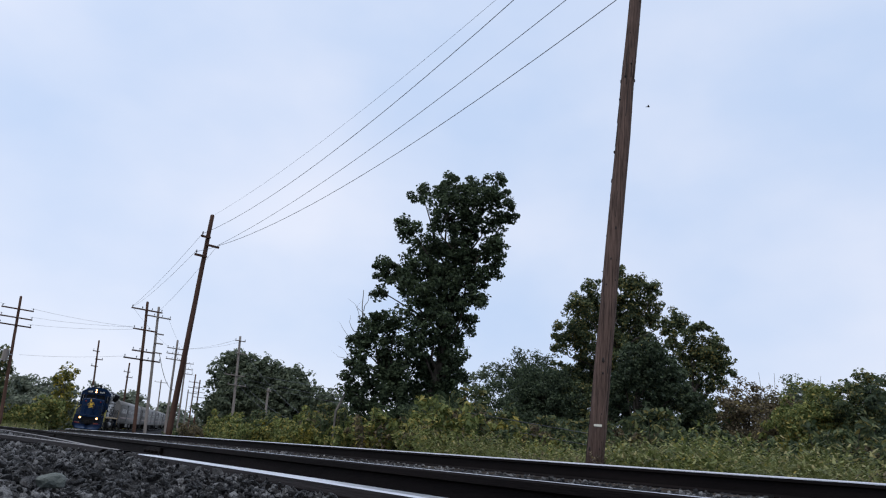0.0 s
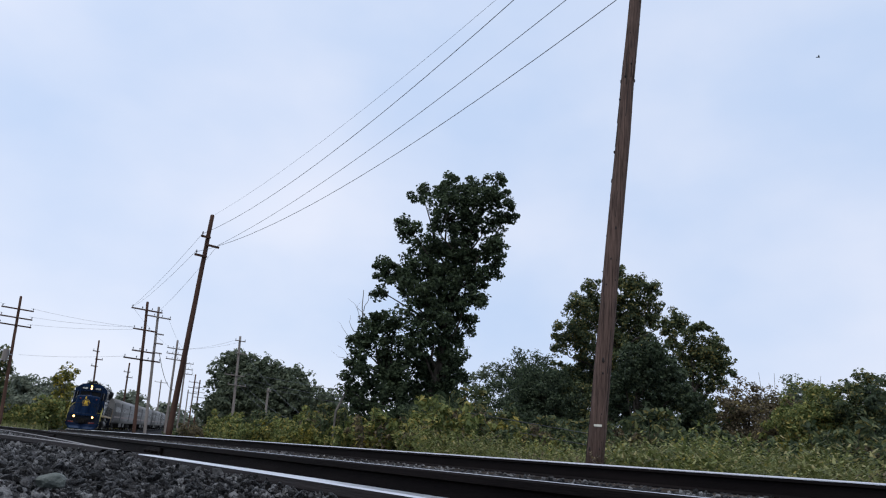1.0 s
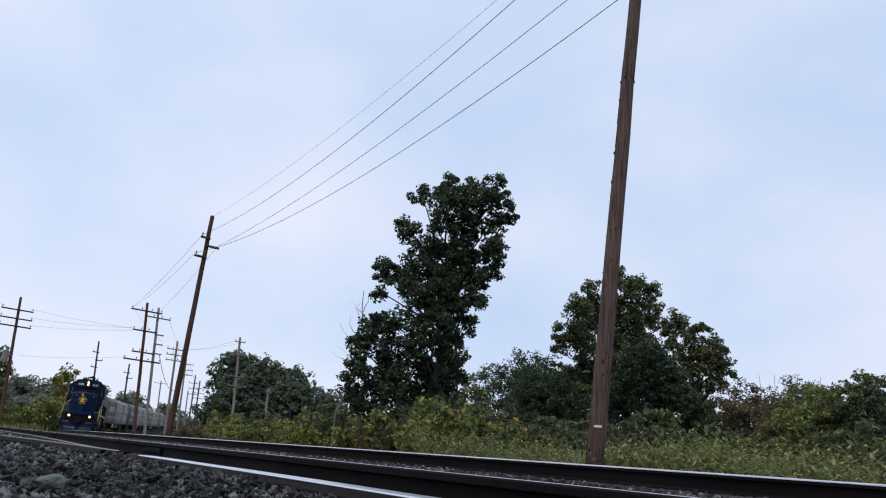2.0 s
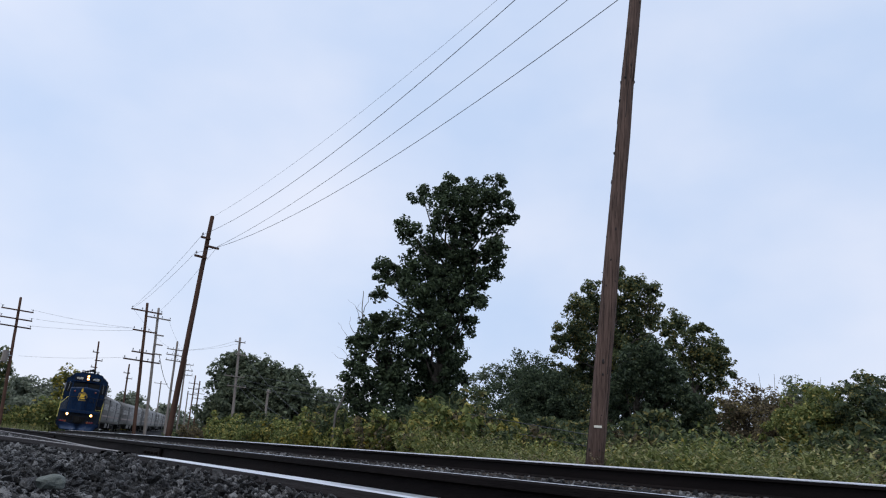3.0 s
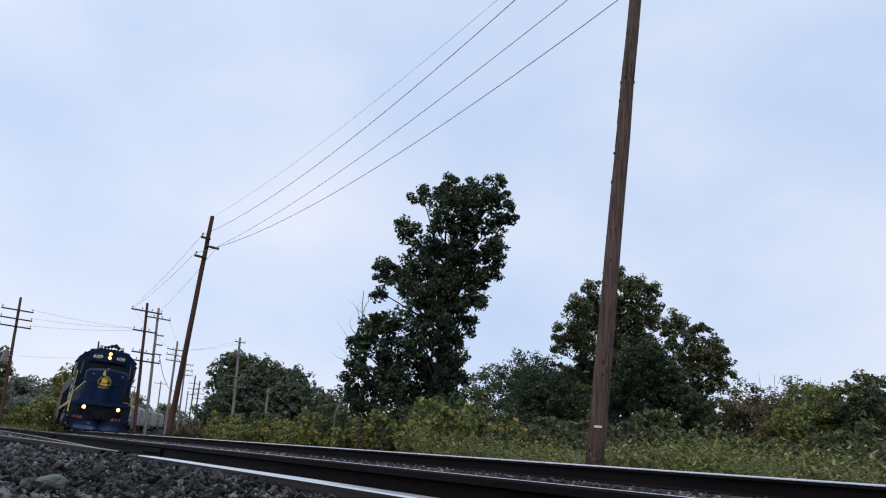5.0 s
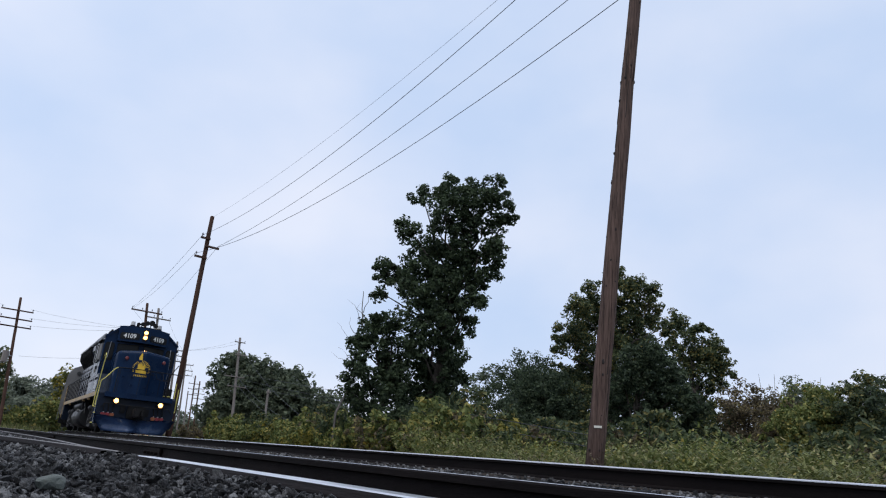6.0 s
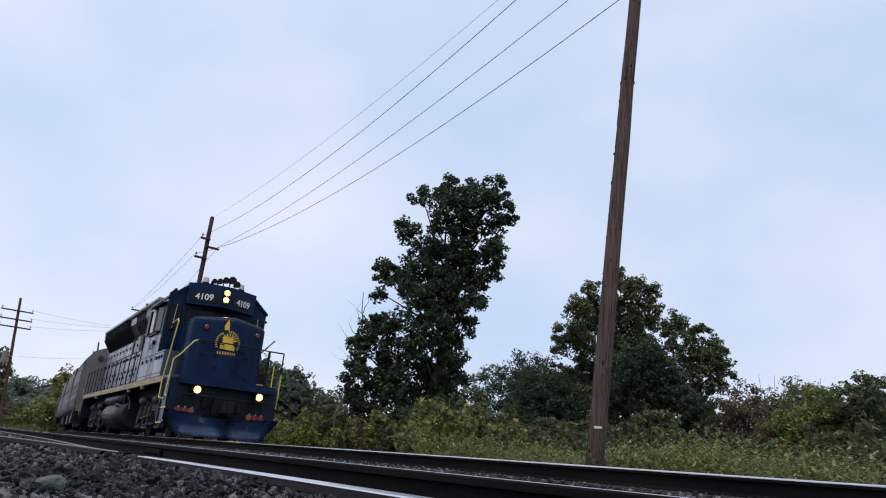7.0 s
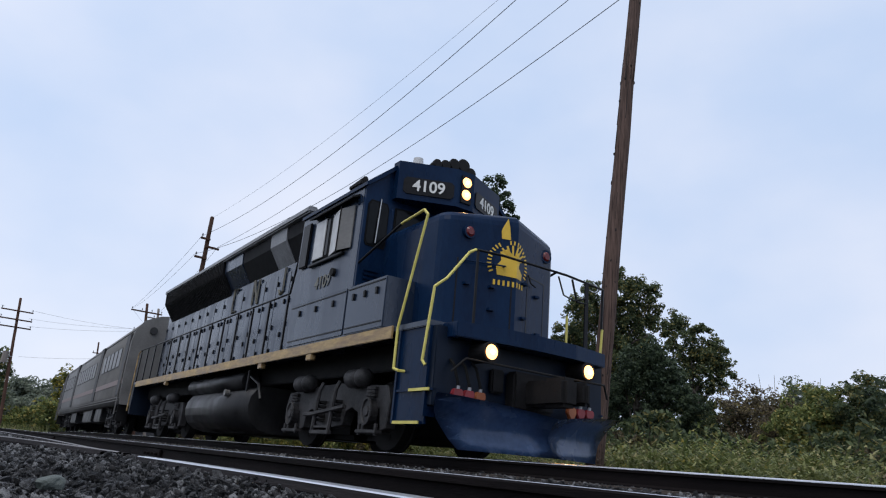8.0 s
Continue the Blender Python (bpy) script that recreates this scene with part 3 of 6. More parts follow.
    lower = [(0.3, 9.4, 0.65), (1.0, 8.6, 0.86), (1.8, 8.4, 0.72), (2.0, 7.5, 0.65), (0.7, 7.4, 1.01), (1.4, 6.4, 0.58), (-0.3, 8.5, 0.86), (-0.1, 6.2, 1.01), (0.8, 5.4, 0.86), (-0.2, 4.4, 1.0), (1.0, 3.6, 0.9)]
    dark = [(1.9, 7.2, 0.79), (0.8, 6.8, 0.66), (2.8, 6.8, 0.79), (3.7, 6.4, 0.72), (0.5, 5.6, 0.92), (1.4, 5.9, 0.79), (3.5, 5.1, 0.79), (4.2, 4.3, 0.79), (0.4, 4.3, 0.79), (1.1, 3.3, 0.79), (2.5, 3.0, 0.66), (3.5, 3.3, 0.79), (4.6, 2.6, 1.0), (0.3, 2.0, 1.1), (2.2, 1.6, 1.1), (3.6, 1.6, 1.1), (2.3, 5.2, 0.6), (2.9, 4.4, 0.6), (1.9, 4.3, 0.65), (2.9, 5.9, 0.6), (2.0, 2.6, 0.8)]
    for base, masses, deep, leaf, label, seed, size, sp, dens in (((-29.9, 34.4, -0.55), broad, 1.6, LEAF_MID, "tall broad green tree behind the track, turning yellow in places", 21, 0.112, 0.40, 4.9),
                                                                 ((-25.6, 36.4, -0.55), lower, 1.0, LEAF_MID, "rounded green tree at the edge of the woods", 22, 0.112, 0.40, 5.4),
                                                                 ((-25.6, 29.6, -0.55), dark, 1.0, LEAF_WOOD, "dense dark green tree in front of the woods", 23, 0.105, 0.38, 5.6)):
        tree(base, [(u, rng.uniform(-deep, deep), h, r * 1.16) for u, h, r in masses], leaf, label, seed, per=54, size=size, spacing=sp, trunk=0.2, group="trees along the railway", density=dens)
    # bare upright shoots over the brown tree
    shoots = thing("bare_shrub", "leafless upright shoots rising above the brownish trees", "bush", at=Matrix.Translation((-17.8, 33.6, -0.55)))
    bm = bmesh.new()
    for k in range(16):
        u = -1.6 + 3.4 * k / 15 + rng.normal() * 0.1
        limb(bm, (u * 0.3 * 0.586, u * 0.3 * 0.81, 0), (u * 0.586, u * 0.81, 5.3 + 0.9 * math.sin(k * 1.9) ** 2), 0.03, 0.008, rng, 4, 0.04)
    tagged(part("shoot", bm, M_BARK, shoots), kind="stuff")


def shrub(name, leaf, label, seed, h, w, size, per=36):
    """A bush of many stems with leaf clumps up along them."""
    rng = np.random.default_rng(seed)
    ob = thing(name, label, "bush", "bushes along the track")
    bm = bmesh.new()
    clumps = []
    for k in range(16):
        a, rr = rng.uniform(0, 6.28), w * math.sqrt(rng.uniform(0, 1))
        hh = h * rng.uniform(0.55, 1.0) * (1 - 0.35 * (rr / w) ** 2)
        tip = Vector((math.cos(a) * rr, math.sin(a) * rr, hh))
        limb(bm, (tip.x * 0.3, tip.y * 0.3, -0.1), tip, 0.014, 0.004, rng, 2, 0.08)
        for j in range(5):
            q = 0.25 + 0.75 * j / 4
            clumps.append((tip.x * (0.3 + 0.7 * q) + rng.normal() * 0.1, tip.y * (0.3 + 0.7 * q) + rng.normal() * 0.1, hh * q, 0.24 * h / 1.6 * rng.uniform(0.6, 1.2) * (1.15 - 0.55 * q)))
    tagged(part("branching", bm, M_BARK, ob), kind="stuff")
    tagged(leaf_cloud("foliage", clumps, per, size, leaf, ob, rng, droop=0.2, long=2.0), kind="stuff")
    return ob


def feather_weed(name, leaf, label, seed, h):
    """A tall feathery weed: arching stalks with fine narrow leaves."""
    rng = np.random.default_rng(seed)
    ob = thing(name, label, "weed", "feathery weeds beside the rail")
    v, f = [], []
    for k in range(26):
        a, lean = rng.uniform(0, 6.28), rng.uniform(0.15, 0.7)
        hh = h * rng.uniform(0.55, 1.05)
        bx, by = rng.normal() * 0.22, rng.normal() * 0.22
        for j in range(27):
            q = (j + 1) / 27
            p = np.array([bx + math.cos(a) * lean * hh * q ** 1.8, by + math.sin(a) * lean * hh * q ** 1.8, hh * q * (1 - 0.18 * lean * q)])
            b = rng.uniform(0, 6.28)
            ln = 0.12 * (1.15 - 0.75 * q) * rng.uniform(0.6, 1.2)
            d = np.array([math.cos(b), math.sin(b), rng.uniform(0.1, 0.8)]) * ln
            s = np.array([-math.sin(b), math.cos(b), 0]) * 0.017
            i = len(v)
            v += [p - s, p + s, p + d + s * 0.4, p + d - s * 0.4]
            f.append((i, i + 1, i + 2, i + 3))
    tagged(raw("foliage", v, f, leaf, ob), kind="stuff")
    return ob


def undergrowth():
    rng = np.random.default_rng(77)
    kinds = [shrub("bush", LEAF_LIGHT, "green leafy bush in the trackside thicket", 61, 1.7, 0.95, 0.066),
             shrub("bush", LEAF_LIGHT, "light green leafy bush in the trackside thicket", 62, 1.5, 0.9, 0.062),
             shrub("bush", LEAF_YELLOW, "yellowing leafy bush in the trackside thicket", 63, 1.3, 0.8, 0.058),
             shrub("bush", LEAF_MID, "dark green leafy bush in the trackside thicket", 64, 1.9, 1.1, 0.068),
             shrub("bush", LEAF_RUST, "brownish dry bush in the trackside thicket", 65, 1.5, 0.8, 0.050)]
    distant = [shrub("bush", LEAF_LIGHT, "green leafy bush farther along the line", 66, 1.7, 0.95, 0.105, 16),
               shrub("bush", LEAF_LIGHT, "light green leafy bush farther along the line", 67, 1.5, 0.9, 0.10, 16),
               shrub("bush", LEAF_YELLOW, "yellowing leafy bush farther along the line", 68, 1.3, 0.8, 0.095, 16),
               shrub("bush", LEAF_MID, "dark green leafy bush farther along the line", 69, 1.9, 1.1, 0.11, 16),
               shrub("bush", LEAF_RUST, "brownish dry bush farther along the line", 70, 1.5, 0.8, 0.09, 16)]
    weeds = [feather_weed("feathery_weed", LEAF_GRASS, "tall feathery yellow-green weed beside the rail", 71, 0.85),
             feather_weed("feathery_weed", LEAF_LIGHT, "tall feathery green weed beside the rail", 72, 0.95),
             feather_weed("feathery_weed", LEAF_GRASS, "arching feathery weed beside the rail", 73, 0.7),
             feather_weed("feathery_weed", LEAF_RUST, "dry brownish feathery weed beside the rail", 74, 1.0)]
    first = {}

    def put(ob, x, y, scale):
        m = Matrix.Translation((x, y, -0.5)) @ Matrix.Rotation(rng.uniform(0, 6.28), 4, "Z") @ Matrix.Scale(scale / first.get(ob.name, 1.0), 4)
        if ob.name in first:
            copy_thing(ob, m)
        else:
            first[ob.name] = scale
            ob.matrix_world = m
    # thicket behind the poles
    for k in range(112):
        x = -62 + 46 * (k + rng.uniform(-0.4, 0.4)) / 112
        y = rng.uniform(12.0, 18.0) + max(0, -x - 30) * 0.10
        kind = kinds[rng.choice(5, p=[0.30, 0.24, 0.14, 0.16, 0.16])]
        put(kind, x, y, 1.22 * rng.uniform(0.65, 1.35) * (1.0 + 0.03 * (y - 12)) * min(1.0, max(0.5, 1.0 - (-x - 38) / 48)))
    for k in range(36):
        put(distant[rng.choice(5, p=[0.42, 0.42, 0.12, 0.02, 0.02])], rng.uniform(-62, -24), rng.uniform(18, 26), rng.uniform(0.7, 1.1))
    for k in range(52):
        x = rng.uniform(-26, -6)
        put(kinds[rng.choice(5, p=[0.30, 0.28, 0.18, 0.12, 0.12])], x, rng.uniform(20.5, 28), rng.uniform(0.7, 1.2))
    for k in range(34):
        x = rng.uniform(-100, -60)
        put(distant[rng.choice(5, p=[0.43, 0.43, 0.1, 0.02, 0.02])], x, rng.uniform(22, 34) + (-x - 60) * 0.25, rng.uniform(0.6, 1.0))
    for x, y, k, s in ((-17.8, 14.0, 4, 1.6), (-16.9, 14.8, 2, 1.6), (-18.7, 14.6, 4, 1.7), (-19.4, 13.6, 1, 1.3), (-26.5, 13.2, 1, 1.0), (-33.0, 14.0, 4, 1.2), (-34.5, 14.6, 1, 1.3), (-12.0, 14.0, 2, 1.0), (-30.0, 13.4, 2, 0.9), (-18.9, 14.2, 0, 1.0), (-18.2, 15.4, 1, 1.1), (-17.6, 13.2, 1, 0.9), (-19.6, 15.2, 2, 1.2), (-16.4, 13.8, 0, 1.0), (-20.4, 14.4, 1, 1.1)):
        put(kinds[k], x, y, s)
    for k in range(34):
        put(kinds[rng.choice(5, p=[0.14, 0.08, 0.12, 0.34, 0.32])], rng.uniform(-21, -6), rng.uniform(16.5, 21), rng.uniform(0.9, 1.45))
    for k in range(16):
        put(kinds[rng.choice([3, 4, 4, 2])], rng.uniform(-22.5, -16), rng.uniform(12.4, 15.5), rng.uniform(1.0, 1.6))
    for k in range(12):
        put(kinds[rng.choice([0, 1, 1, 2])], rng.uniform(-38, -25), rng.uniform(12.0, 13.6), rng.uniform(0.8, 1.25))
    # bushes across the line, where it bends away
    for k in range(26):
        put(distant[rng.choice(5, p=[0.35, 0.3, 0.15, 0.15, 0.05])], rng.uniform(-122, -98), rng.uniform(-12, 9), rng.uniform(1.2, 2.2))
    for k in range(22):
        put(distant[rng.choice(5, p=[0.35, 0.3, 0.1, 0.2, 0.05])], rng.uniform(-190, -140), rng.uniform(2, 34), rng.uniform(2.0, 3.2))
    # low weeds by the rail
    for k in range(170):
        x = -48 + 47 * (k + rng.uniform(-0.5, 0.5)) / 170
        y = rng.uniform(9.0, 12.0)
        s = rng.uniform(0.40, 0.75) if x < -14 else rng.uniform(0.55, 1.0)
        put(weeds[rng.integers(4)], x, y + max(0, -x - 25) * 0.06, s)
    for k in range(150):
        put(weeds[rng.choice(4, p=[0.5, 0.12, 0.36, 0.02])], rng.uniform(-17, -5.2), rng.uniform(10.6, 17), rng.uniform(1.1, 1.75))
    # rough grass, as one growth
    n = 40000
    x, y = rng.uniform(-60, 4, n), rng.uniform(8.3, 13.0, n)
    y = y + np.maximum(0, -x - 22) * 0.07
    far = rng.uniform(0, 1, n) < 0.35
    x[far], y[far] = rng.uniform(-120, -40, far.sum()), rng.uniform(-6, 3, far.sum()) * 1.6
    keep = ~far | (np.abs(y - 1.1) > 3.0)
    x, y, far = x[keep], y[keep], far[keep]
    n = len(x)
    h = rng.uniform(0.15, 0.55, n) * np.where(far, 1.3, 1.0)
    a = rng.uniform(0, 6.28, n)
    p = np.column_stack([x, y, np.full(n, -0.5)])
    s = np.column_stack([np.cos(a), np.sin(a), np.zeros(n)]) * np.where(far, 0.03, 0.010)[:, None]
    t = np.column_stack([rng.normal(0, 0.3, n) * h, rng.normal(0, 0.3, n) * h, h])
    v = np.stack([p - s, p + s, p + t + s * 0.25, p + t - s * 0.25], axis=1).reshape(-1, 3)
    tagged(raw("rough_grass", v, np.arange(n * 4).reshape(-1, 4), LEAF_GRASS), "rough yellow-green grass beside the track", "grass", kind="stuff")


def far_woods():
    """The low line of woods that closes the view all round."""
    rng = np.random.default_rng(314)
    n = 2600
    a = rng.uniform(0, 2 * math.pi, n)
    d = 330 + 60 * rng.uniform(0, 1, n)
    h = 7.5 + 3.0 * np.sin(a * 9) + 1.6 * np.sin(a * 31)
    c = np.column_stack([d * np.cos(a), d * np.sin(a), h * rng.uniform(0, 1, n), rng.uniform(2.0, 4.0, n)])
    tagged(leaf_cloud("far_woods", c, 22, 1.3, LEAF_FAR_HAZY, None, rng), "hazy line of distant woods round the fields", "woods", kind="stuff")


far_woods()
big_tree()
woods()
undergrowth()


# ---- poles and wires ----
def pole(base, top, r0, r1, arms, label, mat=M_POLE_FAR, grain=0.0, facing=0.0, name="utility_pole", tag=False, sides=10):
    """A wooden pole from base to top, leaning as it does. arms: (metres below the top, reach to one side, reach to the other, pins)."""
    ob = thing(name, label, "utility pole", "utility poles along the railway", Matrix.Translation(base))
    d = Vector(top) - Vector(base)
    rng = np.random.default_rng(int(abs(base[0] * 10)))
    bits = 12
    line = [d * (i / bits) + Vector((*rng.normal(0, 0.006 if 0 < i < bits else 0.0, 2), 0)) for i in range(bits + 1)]
    radii = [r0 + (r1 - r0) * i / bits for i in range(bits + 1)]
    bm = shaft(bmesh.new(), line + [line[-1] + Vector((0, 0, 0.04))], radii + [r1 * 0.6], sides)
    part("shaft", bm, mat, ob, smooth=True)
    u = Vector((math.sin(facing) * -1, math.cos(facing), 0))
    for drop, left, right, pins in arms:
        c = d * (1 - drop / d.length) + Vector((math.cos(facing), math.sin(facing), 0)) * (r1 + 0.05)
        turn = Matrix.Translation(c) @ Matrix.Rotation(facing, 4, "Z")
        arm = part("crossarm", box(bmesh.new(), -0.05, 0.05, -left, right, -0.06, 0.06, 0.01, turn), mat, ob)
        for k in range(pins):
            q = -left + 0.08 + (left + right - 0.16) * k / max(1, pins - 1)
            if abs(q) < 0.2:
                continue
            pt = c + u * q
            bm = bmesh.new()
            rod(bm, pt + Vector((0, 0, 0.05)), pt + Vector((0, 0, 0.18)), 0.02, sides=6)
            rod(bm, pt + Vector((0, 0, 0.15)), pt + Vector((0, 0, 0.20)), 0.05, 0.06, sides=8)
            rod(bm, pt + Vector((0, 0, 0.21)), pt + Vector((0, 0, 0.28)), 0.045, 0.03, sides=8)
            part("insulator", bm, M_INSULATOR, arm)
    if grain:
        bm = bmesh.new()
        for k in range(70):
            q = rng.uniform(0.02, 0.8)
            rr = r0 + (r1 - r0) * q
            a = rng.uniform(0, 6.28)
            c = d * q + Vector((math.cos(a), math.sin(a), 0)) * (rr - 0.004)
            s = rng.uniform(0.010, 0.028)
            bmesh.ops.create_icosphere(bm, subdivisions=1, radius=s, matrix=Matrix.Translation(c) @ Matrix.Diagonal((1, 1, rng.uniform(1.0, 2.4), 1)))
        tagged(part("knot", bm, M_KNOT, ob, "dark knots and bolt holes"), kind="stuff")
        bm = bmesh.new()
        for k in range(30):
            q = rng.uniform(0.0, 0.75)
            rr = r0 + (r1 - r0) * q
            a = rng.uniform(0, 6.28)
            c = d * q + Vector((math.cos(a), math.sin(a), 0)) * (rr - 0.003)
            e = c + d.normalized() * rng.uniform(0.4, 1.6)
            rod(bm, c, e - Vector((math.cos(a), math.sin(a), 0)) * (r0 - r1) * (e - c).length / d.length, 0.009, 0.005, sides=5)
        tagged(part("crack", bm, M_KNOT, ob, "long drying cracks"), kind="stuff")
    if tag:
        c = d * (1.26 / d.length) + Vector((0.70, -0.72, 0)) * (r0 - 0.002)
        bm = box(bmesh.new(), -0.07, 0.07, -0.006, 0.006, -0.02, 0.02, 0.003, Matrix.Translation(c) @ Matrix.Rotation(radians(44), 4, "Z"))
        part("tag", bm, M_TAG, ob, "small pale marker strip")
    return ob


def wire(a, b, sag, r=0.011, label="dark overhead wire between utility poles"):
    a, b = Vector(a), Vector(b)
    pts = []
    n = 24
    for i in range(n + 1):
        k = i / n
        p = a.lerp(b, k)
        p.z -= sag * 4 * k * (1 - k)
        pts.append(p)
    v, f = [], []
    side = (b - a).cross(Vector((0, 0, 1))).normalized()
    for p in pts:
        for j in range(4):
            w = math.pi / 2 * j
            v.append(p + side * r * math.cos(w) + Vector((0, 0, 1)) * r * math.sin(w))
    for i in range(n):
        f += [(i * 4 + j, i * 4 + (j + 1) % 4, i * 4 + 4 + (j + 1) % 4, i * 4 + 4 + j) for j in range(4)]
    tagged(raw("overhead_wire", v, f, M_WIRE), label, "wire", "overhead wires")


def pole_line():
    pole((-8.66, 9.50, -0.5), (-7.89, 10.15, 13.5), 0.164, 0.116, [(1.55, 0.62, 0.1, 1), (1.52, 0.1, 0.62, 1)], "tall weathered brown wooden pole with knots and cracks", M_POLE, grain=1.0, tag=True, sides=20)
    pole((-38.7, 9.98, -0.5), (-38.7, 9.99, 12.55), 0.165, 0.115, [(1.40, 0.45, 0.1, 1), (1.85, 0.1, 0.68, 1), (2.55, 0.60, 0.1, 1)], "tall brown wooden pole with three short side arms")
    pole((-63.0, 13.5, -0.5), (-63.21, 12.30, 11.26), 0.15, 0.11, [(0.75, 1.3, 1.3, 4), (2.5, 1.0, 1.0, 4), (4.35, 0.9, 0.9, 4), (5.05, 1.5, 1.5, 4)], "wooden pole with four crossarms of insulators")
    pole((-68.86, 15.7, -0.5), (-69.07, 14.55, 12.04), 0.15, 0.11, [(1.0, 1.2, 1.2, 4), (2.6, 0.1, 0.7, 1), (3.5, 0.1, 0.7, 1), (4.4, 0.1, 0.7, 1)], "greyish wooden pole with a crossarm and side brackets", M_POLE_GREY)
    across = pole((-72.95, 4.4, -0.5), (-73.01, 3.33, 11.32), 0.16, 0.11, [(1.2, 1.4, 1.2, 3), (2.0, 1.4, 1.2, 3), (2.7, 1.4, 1.2, 3)], "wooden pole with three angled crossarms across the track")
    part("transformer", rod(bmesh.new(), (0.25, -1.05, 5.9), (0.25, -1.05, 6.9), 0.26, sides=14), M_POLE_GREY, across, "pale grey transformer can")
    part("transformer_bracket", rod(bmesh.new(), (0.05, -0.55, 6.5), (0.22, -0.85, 6.5), 0.05, sides=6), M_GALV, across)
    pole((-97.24, 15.3, -0.5), (-97.38, 14.19, 11.33), 0.13, 0.10, [(1.4, 0.6, 0.2, 2), (2.4, 0.2, 0.7, 2), (3.3, 0.6, 0.2, 2)], "reddish wooden pole with short arms")
    pole((-131.5, 25.7, -0.5), (-131.63, 24.88, 12.29), 0.18, 0.13, [(1.6, 0.8, 0.3, 2), (2.5, 0.3, 0.8, 2)], "thin distant wooden pole")
    pole((-91.6, 23.2, -0.5), (-91.75, 22.46, 12.24), 0.17, 0.12, [(1.1, 1.2, 1.0, 4), (1.8, 1.2, 1.0, 4), (2.5, 1.2, 1.0, 4)], "greyish wooden pole with three crossarms", M_POLE_GREY)
    pole((-122.5, 32.9, -0.5), (-122.67, 32.09, 13.78), 0.17, 0.12, [(1.0, 0.3, 1.3, 3), (2.0, 0.3, 1.3, 3), (2.8, 0.3, 1.3, 3)], "grey wooden pole with three one-sided arms", M_POLE_GREY)
    pole((-158.3, 44.8, -0.5), (-158.38, 44.12, 14.43), 0.18, 0.14, [(1.8, 1.3, 1.3, 3), (3.0, 1.3, 1.3, 3), (4.2, 1.3, 1.3, 3)], "distant wooden pole with three crossarms")
    pole((-173.4, 50.3, -0.5), (-173.57, 49.69, 14.63), 0.20, 0.15, [(1.8, 1.5, 1.5, 3), (3.0, 1.5, 1.5, 3), (4.2, 1.5, 1.5, 3)], "distant wooden pole with three crossarms")
    pole((-183.8, 44.1, -0.5), (-183.99, 43.04, 14.19), 0.18, 0.14, [(0.6, 1.6, 1.6, 3)], "distant pole with one top crossarm", M_POLE_GREY)
    pole((-211.7, 58.6, -0.5), (-211.87, 57.75, 14.65), 0.2, 0.16, [], "distant bare grey wooden pole", M_POLE_GREY)
    pole((-86.4, 29.8, -0.5), (-86.69, 28.83, 13.38), 0.19, 0.14, [(0.6, 0.7, 0.7, 3), (2.2, 0.5, 0.9, 3), (5.0, 1.6, 1.0, 4), (6.2, 1.1, 1.3, 4)], "grey wooden pole carrying many service wires", M_POLE_GREY)
    pole((-79.0, 31.0, -0.5), (-79.1, 30.77, 6.71), 0.15, 0.13, [(0.3, 0.3, 0.3, 2)], "short grey pole in the bushes", M_POLE_GREY)
    # the four wires of the near span and those beyond it
    wire((-38.7, 10.0, 12.52), (-8.0, 10.1, 13.33), 0.68, 0.006, "thin faint overhead wire between utility poles")
    wire((-38.7, 9.62, 11.30), (-8.0, 9.50, 12.17), 1.04, 0.012)
    wire((-38.7, 10.61, 10.86), (-8.0, 10.70, 12.18), 0.68, 0.012)
    wire((-38.7, 9.44, 10.18), (-8.15, 9.80, 9.95), 1.05, 0.012)
    for a, b in (((-38.7, 9.62, 11.3), (-63.2, 11.2, 10.7)), ((-38.7, 9.44, 10.18), (-63.2, 11.3, 10.7)), ((-38.7, 10.61, 10.86), (-63.2, 13.4, 10.7)), ((-63.2, 11.1, 10.7), (-91.7, 21.5, 11.3)), ((-69.0, 15.6, 11.2), (-91.7, 23.3, 11.3))):
        wire(a, b, 0.25, 0.009)
    for z0, z1 in ((10.4, 8.9), (9.6, 8.9), (8.9, 8.7), (6.1, 6.4)):
        wire((-73.0, 4.4, z0), (-63.2, 11.6, z1), 0.15, 0.008)
        wire((-73.0, 2.3, z0), (-60.0, -12.0, z0 + 0.6), 0.15, 0.008)
    for z0, end in ((12.0, (-42.0, 20.5, 1.3)), (8.4, (-40.0, 19.5, 1.0)), (7.6, (-44.0, 21.0, 1.0))):
        wire((-86.6, 29.4, z0), end, 0.8, 0.014)
    for y0, z0, z1 in ((29.5, 12.9, 11.2), (28.4, 12.9, 11.2)):
        wire((-86.6, y0, z0), (-91.7, 23.0, z1), 0.3, 0.010)
    for z0, end, sag in ((8.8, (-12.0, 13.0, 0.90), 0.0), (8.2, (-12.6, 13.6, 0.66), 0.1), (7.5, (-14.6, 15.5, 0.60), 0.0)):
        wire((-86.5, 29.3, z0), end, sag, 0.009, "drooping service cable over the thicket")
    wire((-69.0, 15.5, 7.6), (-91.7, 23.2, 6.0), 0.8, 0.03, "thick bundled cable between poles")
    for (a, b) in (((-91.7, 22.0, 11.2), (-122.6, 32.9, 12.8)), ((-122.6, 32.9, 12.8), (-158.3, 45.2, 12.6)), ((-91.7, 23.2, 9.9), (-122.6, 33.0, 11.0))):
        wire(a, b, 0.7, 0.018)


pole_line()


